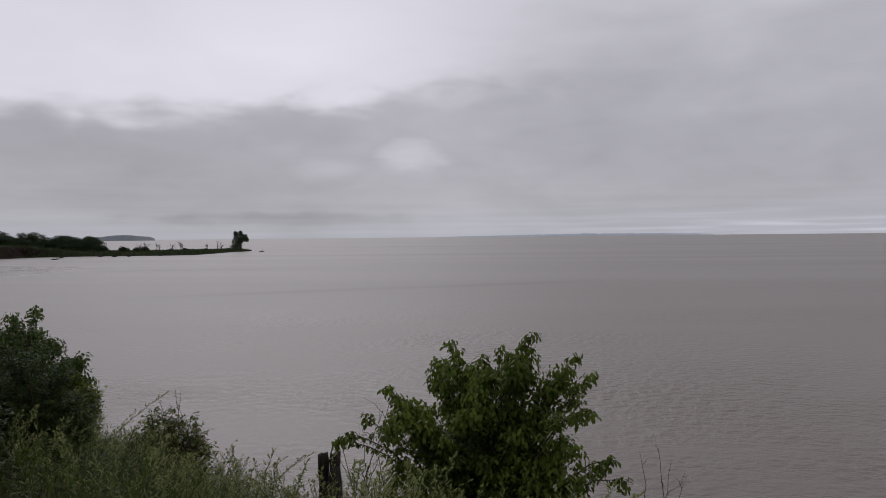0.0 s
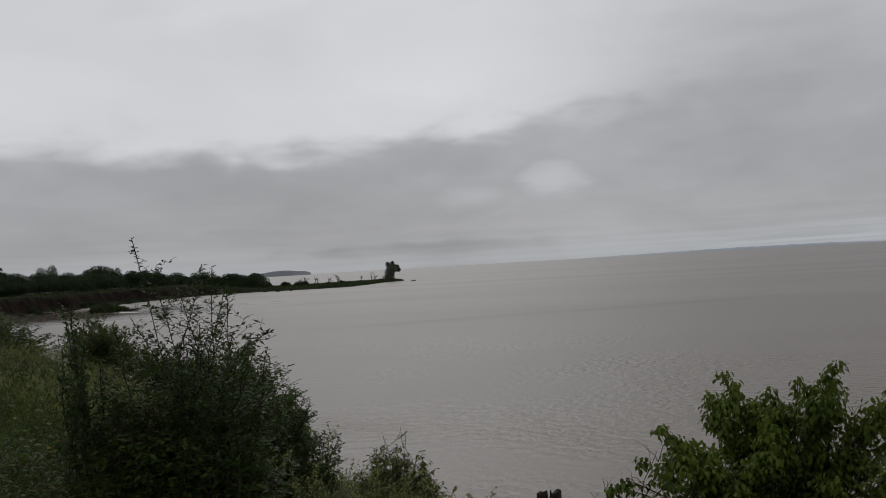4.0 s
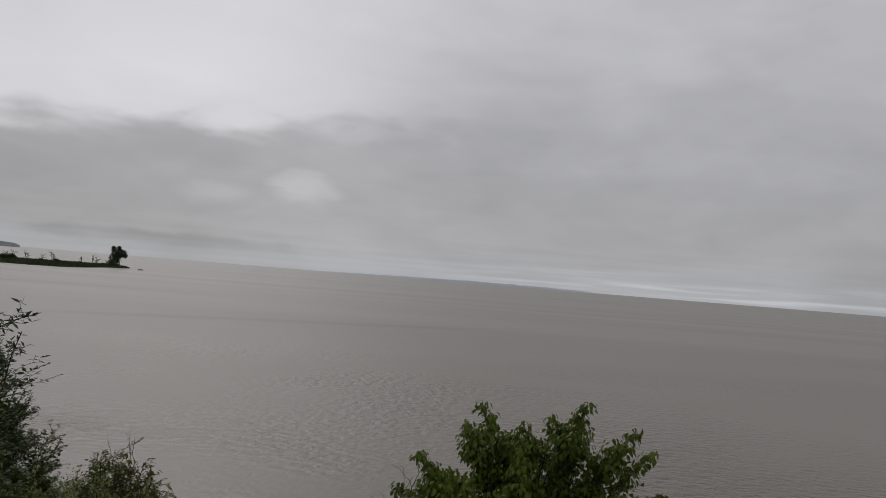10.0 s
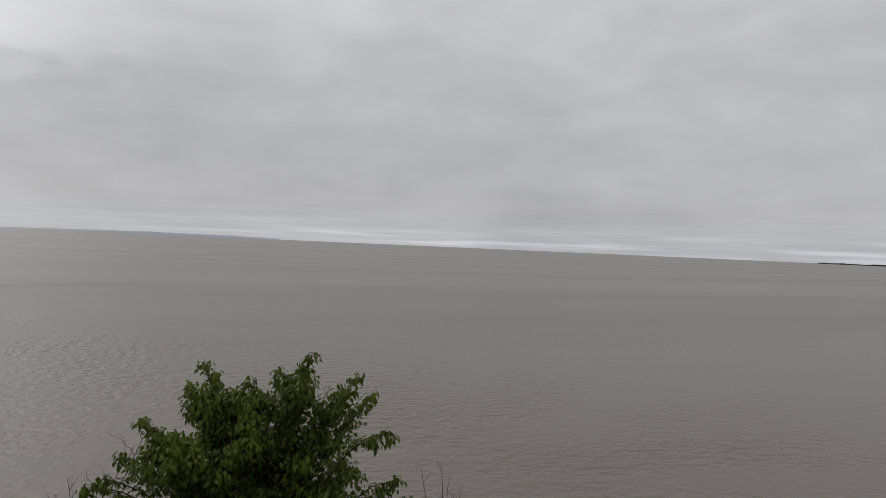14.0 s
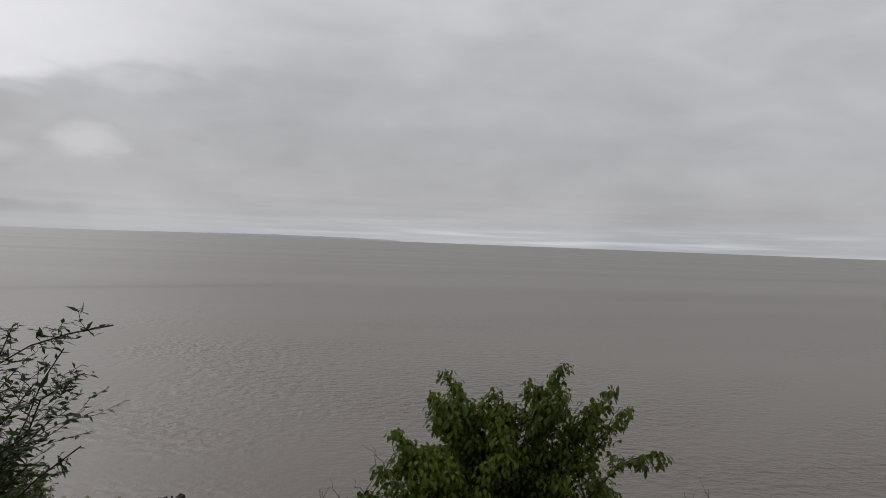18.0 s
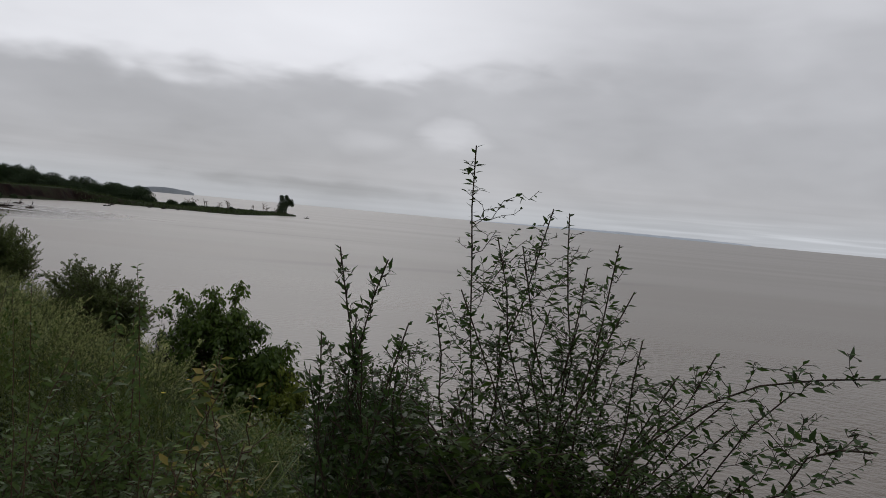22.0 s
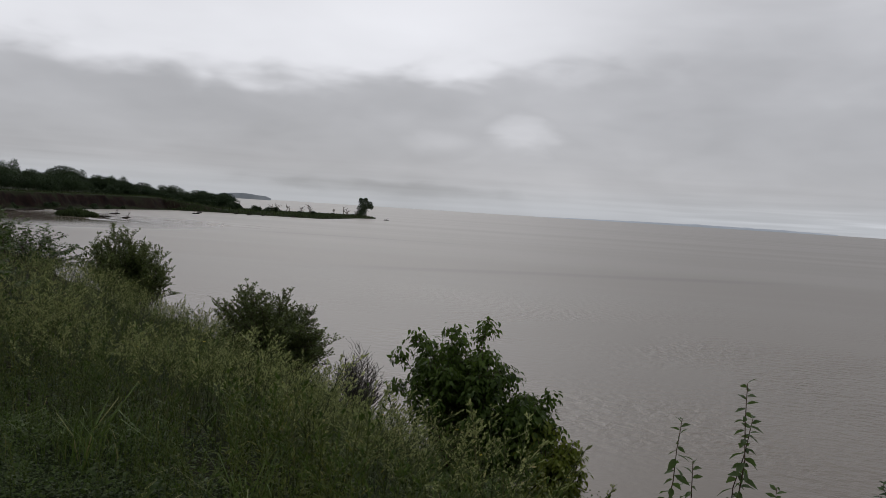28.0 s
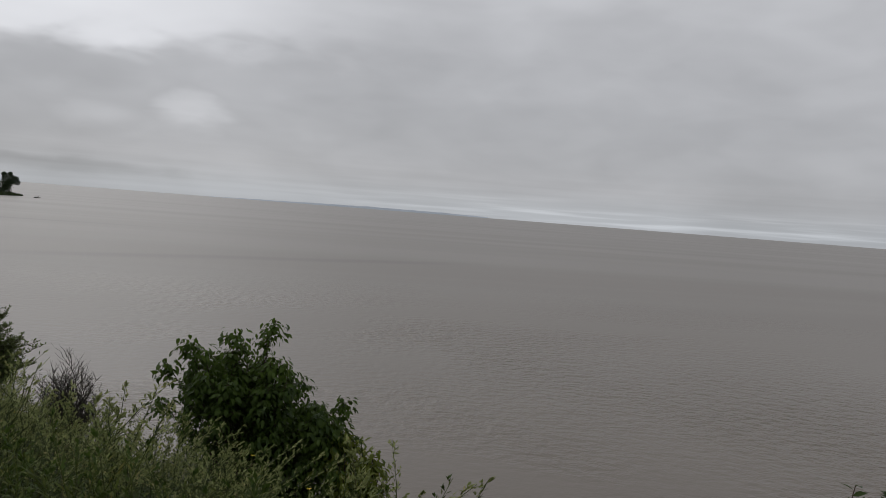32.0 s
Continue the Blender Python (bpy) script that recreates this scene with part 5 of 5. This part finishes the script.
def weeds():
    r = np.random.default_rng(90)
    fine = [weed_kind(100 + i, 78, 104) for i in range(5)]
    coarse = [weed_kind(120 + i, 24, 50) for i in range(4)]
    slim = [weed_kind(140 + i, 70, 30, True) for i in range(4)]
    body, plume, green, tips = Soup(), Soup(), Soup(), Soup()

    def clumps(n, x0, x1, y0, y1, spread, lo, hi):
        cx, cy = r.uniform(x0, x1, n), r.uniform(y0, y1, n)
        rep = r.integers(4, 9, n)
        tot = rep.sum()
        x, y = np.repeat(cx, rep) + r.normal(0, spread, tot), np.repeat(cy, rep) + r.normal(0, spread, tot)
        return x, y, np.repeat(r.uniform(lo, hi, n), rep) * r.uniform(0.86, 1.05, tot)

    for near, n, area in ((True, 1950, (-13, 2.0, 0, 18)), (False, 520, (-34, -11, 5, 36)), (False, 200, (-52, -28, 16, 50)), (False, 160, (-16, 8, -9, 3)), (False, 170, (-18, -12, 13, 20)), (False, 26, (-9.1, -7.9, 7.5, 9.4))):
        x, y, tall = clumps(n, *area, 0.17 if near else 0.3, 0.48, 0.66)
        if near:
            # a stand of weeds before the old piles
            x = np.concatenate([x, r.normal(-1.36, 0.04, 3), r.normal(-2.0, 0.12, 7), r.normal(-0.75, 0.16, 9)])
            y = np.concatenate([y, r.normal(6.5, 0.05, 3), r.normal(6.5, 0.1, 7), r.normal(5.2, 0.12, 9)])
            tall = np.concatenate([tall, r.uniform(0.7, 0.8, 3), r.uniform(0.95, 1.15, 7), r.uniform(0.62, 0.74, 9)])
        d, o = inland(x, y), off_track(x, y)
        ok = (d > 0.3) & (d < (9 if near else 12)) & (o > 0.95) & (np.hypot(x + 4.8, y - 4.35) > 0.75)
        x, y, d, o, tall = x[ok], y[ok], d[ok], o[ok], tall[ok]
        size = tall * np.clip(0.62 + d * 0.17, 0.65, 1.15) * np.clip((o - 0.2) / 2.0, 0.35, 1.0)
        size *= np.where(x > 0.9, 0.55, np.where(x > -2.3, np.interp(y, [4.8, 6.0], [1.0, 0.62]), np.interp(x, [-3.4, -2.3], [1.08, 0.8])))
        size *= np.interp(x, [-5.6, -4.9, -3.9, -3.4], [1.0, 0.72, 0.72, 1.0])
        size *= np.where(np.hypot((x + 3.0) / 1.1, (y - 7.3) / 0.9) < 1, 0.72, 1.0)
        size *= np.where(np.hypot((x + 5.2) / 1.1, (y - 8.6) / 1.4) < 1, 0.6, 1.0)
        size *= np.where(np.hypot(x + 9.8, y - 12.4) < 2.3, 0.8, 1.0)
        size *= np.where((x < -12) & (x > -18) & (y > 13) & (y < 20), 0.68, 1.0)
        size *= 1 + 0.22 * np.clip(1.4 - np.hypot((x + 6.3) / 1.4, (y - 6.8) / 1.3), 0, 1)
        # mounds with dark hollows between them
        hump = ripple(x, y, 6.2, 63) + 0.5 * ripple(x, y, 11.0, 64)
        size *= 1 + 0.34 * np.clip(hump, -0.95, 0.4)
        patch = ripple(x, y, 1.1, 61) + 0.25 * r.normal(0, 1, len(x))
        lush = (patch > np.where(x < -7, 0.4, np.where(x > -4, 0.6, 0.25))) | ((o < 2.6) & (patch > np.where(x > -5.2, -0.9, -0.3))) | (np.hypot(x + 5.7, y - 5.7) < 1.1)
        g = ~lush
        scatter((body, plume), fine if near else coarse, x[g], y[g], ground_z(x[g], y[g]), size[g] * (1.0 if near else 1.15), r, 0.22, (0.12, -0.05))
        scatter((green, tips), slim if near else coarse, x[lush], y[lush], ground_z(x[lush], y[lush]), size[lush] * 0.9, r, 0.18)
    tagged(new("mugwort_thicket", body.data("mugwort_thicket", L_MUGWORT)), "dense grey-green mugwort weeds covering the bank slope", "weeds", kind="stuff")
    tagged(new("mugwort_plumes", plume.data("mugwort_plumes", L_PLUME)), "pale silvery flower plumes of the mugwort weeds", "weeds", kind="stuff")
    tagged(new("goldenrod_weeds", green.data("goldenrod_weeds", L_LUSH)), "slim fine-leaved yellow-green weeds in patches on the bank", "weeds", kind="stuff")
    tagged(new("goldenrod_tips", tips.data("goldenrod_tips", L_HERB)), "leafy pale green tips of slim weeds", "weeds", kind="stuff")


def grass():
    r = np.random.default_rng(91)
    s = Soup()
    n = 60000
    x, y = r.uniform(-14, 4, n), r.uniform(-2.5, 15, n)
    d, o = inland(x, y), off_track(x, y)
    ok = (d > 0.3) & (d < 10.5) & (o > np.where(x < -6, 0.95, 0.5)) & (ripple(x, y, 1.3, 46) + 0.4 * ripple(x, y, 4.0, 48) > 0.18) & ((o < 3.2) | (r.uniform(0, 1, n) < 0.4))
    x, y, o = x[ok], y[ok], o[ok]
    m = len(x)
    ln = r.uniform(0.5, 1.0, m) * np.clip(0.10 + 0.13 * (o - 0.4), 0.08, 0.48)
    th = r.uniform(0, 6.283, m)
    # arching tussocks among the weeds
    k = 34
    tx, ty = r.uniform(-9, -1.5, k), r.uniform(1.5, 8, k)
    to, td = off_track(tx, ty), inland(tx, ty)
    good = (to > 1.1) & (to < 4.2) & (td > 1.5)
    rep = 30
    bx, by = np.repeat(tx[good], rep) + r.normal(0, 0.05, good.sum() * rep), np.repeat(ty[good], rep) + r.normal(0, 0.05, good.sum() * rep)
    x, y = np.concatenate([x, bx]), np.concatenate([y, by])
    ln = np.concatenate([ln, r.uniform(0.35, 0.62, len(bx))])
    extra = r.uniform(0, 6.283, len(bx))
    th = np.concatenate([th, extra])
    out = np.stack([np.cos(th), np.sin(th), 0 * th], 1)
    m = len(x)
    sd = np.stack([-np.sin(th), np.cos(th), 0 * th], 1) * (0.003 + 0.003 * r.uniform(0, 1, m))[:, None]
    base = np.stack([x, y, ground_z(x, y) - 0.01], 1)
    bow = r.uniform(0.3, 1.1, m)
    bow[-len(bx):] = r.uniform(0.7, 1.7, len(bx))
    bow = bow[:, None]
    L = ln[:, None]
    p1 = base + np.array([0, 0, 0.5]) * L + out * bow * 0.12 * L
    p2 = base + np.array([0, 0, 0.85]) * L + out * bow * 0.42 * L
    p3 = base + np.array([0, 0, 1.0]) * L * (1 - 0.25 * bow) + out * bow * 0.85 * L
    v = np.stack([base - sd, base + sd, p1 - sd * 0.9, p1 + sd * 0.9, p2 - sd * 0.6, p2 + sd * 0.6, p3], 1).reshape(-1, 3)
    off = (np.arange(m) * 7)[:, None, None]
    q = np.array([(0, 1, 3, 2), (2, 3, 5, 4)])[None] + off
    t = np.array([(4, 5, 6)])[None] + off
    s.put(v, q.reshape(-1, 4), t.reshape(-1, 3))
    tagged(new("tall_grass", s.data("tall_grass", L_GRASS)), "bright green grass beside the gravel path", "grass", kind="stuff")


def herbs():
    """Low leafy herbs, in small rosettes, crowding the ground beside the path."""
    r = np.random.default_rng(94)
    s = Soup()
    # thick on the walked stretch, thin elsewhere
    x = np.concatenate([r.uniform(-12, -2, 60000), r.uniform(-14, 4, 9000)])
    y = np.concatenate([r.uniform(1.5, 9.5, 60000), r.uniform(-2, 11, 9000)])
    n = len(x)
    d, o = inland(x, y), off_track(x, y)
    lush = ripple(x, y, 0.9, 47)
    keep = np.clip(1.75 - 0.62 * o, 0.12, 1.0) * np.clip(0.75 + 0.8 * ripple(x, y, 5.0, 49), 0.15, 1.0)
    ok = (d > 0.5) & (d < 9) & (o > np.where(x < -6.0, 0.22, 0.6) + 0.12 * lush) & (np.hypot(x + 7.5, y - 4.42) > 0.36) & (r.uniform(0, 1, n) < keep)
    x, y, o, lush = x[ok], y[ok], o[ok], lush[ok]
    tall = np.clip(0.05 + 0.11 * (o - 0.5), 0.04, 0.42) * (1 + 0.5 * lush + 0.5 * ripple(x, y, 6.0, 50)) * r.uniform(0.45, 1.2, len(x))
    rep = np.clip((tall * 60).astype(int), 6, 18)
    tot = rep.sum()
    X, Y, T = np.repeat(x, rep), np.repeat(y, rep), np.repeat(tall, rep)
    u = r.uniform(0.1, 1.0, tot)
    th = r.uniform(0, 6.283, tot)
    out = 0.05 * r.uniform(0.2, 1.0, tot) * (1.2 - u * 0.6)
    pos = np.stack([X + np.cos(th) * out, Y + np.sin(th) * out, ground_z(X, Y) + T * u], 1)
    ax = np.stack([np.cos(th), np.sin(th), 0.15 + 0.7 * u + r.normal(0, 0.25, tot)], 1)
    ln = r.uniform(0.024, 0.048, tot) * np.repeat(r.choice([0.6, 0.85, 1.3], len(x), p=[0.62, 0.32, 0.06]), rep)
    leaves(s, RHOMB, pos, ax, r.normal(0, 0.3, (tot, 3)) + (0, 0, 1), ln)
    tagged(new("ground_herbs", s.data("ground_herbs", L_HERB)), "low leafy green herbs growing among the grass", "herbs", kind="stuff")


def flowers():
    """A few small yellow flower heads above the weeds."""
    r = np.random.default_rng(95)
    bm = bmesh.new()
    bmesh.ops.create_cone(bm, cap_ends=True, segments=8, radius1=0.003, radius2=0.006, depth=0.006)
    disc = bpy.data.meshes.new("flower_head")
    bm.to_mesh(disc)
    bm.free()
    disc.materials.append(FLOWER)
    c = 0
    while c < 9:
        x, y = r.uniform(-9.5, -5.2), r.uniform(6.2, 9.5)
        if float(inland(x, y)) < 1.0 or float(off_track(x, y)) < 2.0:
            continue
        c += 1
        z = float(ground_z(x, y))
        h = r.uniform(0.5, 0.75)
        top = thing("yellow_flower", (x, y, z), "small yellow daisy-like flower on a thin stem in the weeds", "flower", "flowers in the weeds")
        s = Soup()
        tube(s, bend((0, 0, -0.02), (0.03, 0.02, h), (0, 0, h * 0.5), 5, r, 0.01), np.linspace(0.003, 0.0015, 5), 4)
        part("stem", s.data("stem", L_LUSH), top)
        head = part("flower_head", disc, top)
        head.location = (0.03, 0.02, h)
        p = Soup()
        a = np.arange(9) * 0.698
        leaves(p, RHOMB, np.stack([0.03 + 0.006 * np.cos(a), 0.02 + 0.006 * np.sin(a), 0 * a + h], 1), np.stack([np.cos(a), np.sin(a), 0 * a + 0.25], 1), np.tile((0, 0, 1.0), (9, 1)), np.full(9, 0.013))
        part("petals", p.data("petals", FLOWER), top)


weeds()
grass()
herbs()
flowers()


# ---------- gravel of the path ----------
def gravel():
    r = np.random.default_rng(93)
    path_ob = tagged(new("path"), "worn gravel path along the top of the bank", "path", kind="structure")
    kinds = []
    for k in range(5):
        bm = bmesh.new()
        bmesh.ops.create_icosphere(bm, subdivisions=1, radius=1.0)
        for v in bm.verts:
            v.co *= 1 + r.uniform(-0.22, 0.22)
            v.co.z *= 0.65
        me = bpy.data.meshes.new("stone")
        bm.to_mesh(me)
        bm.free()
        me.materials.append(GRAVEL)
        kinds.append(me)
    for c in range(290):
        x, y = r.normal(-7.5, 0.22), r.normal(4.42, 0.15)
        s = r.uniform(0.008, 0.024)
        ob = part("stone", kinds[c % 5], path_ob)
        ob.location = (x, y, float(ground_z(x, y)) + s * 0.3)
        ob.rotation_euler = (r.uniform(-0.4, 0.4), r.uniform(-0.4, 0.4), r.uniform(0, 6.28))
        ob.scale = (s * r.uniform(0.8, 1.3), s, s)

    s = Soup()
    m = 3200
    x, y = r.normal(-7.5, 0.28, m), r.normal(4.42, 0.18, m)
    me = kinds[0]
    v0 = np.array([v.co[:] for v in me.vertices])
    f0 = np.array([p.vertices[:] for p in me.polygons])
    sz = r.uniform(0.004, 0.012, m)[:, None, None]
    a = r.uniform(0, 6.283, m)[:, None]
    vx, vy = v0[None, :, 0] * np.cos(a) - v0[None, :, 1] * np.sin(a), v0[None, :, 0] * np.sin(a) + v0[None, :, 1] * np.cos(a)
    v = np.stack([vx, vy, np.broadcast_to(v0[None, :, 2], vx.shape)], -1) * sz + np.stack([x, y, ground_z(x, y) + 0.002], 1)[:, None]
    s.put(v.reshape(-1, 3), (f0[None] + (np.arange(m) * len(v0))[:, None, None]).reshape(-1, 3))
    tagged(part("gravel", s.data("gravel", GRAVEL), path_ob), kind="stuff")


gravel()
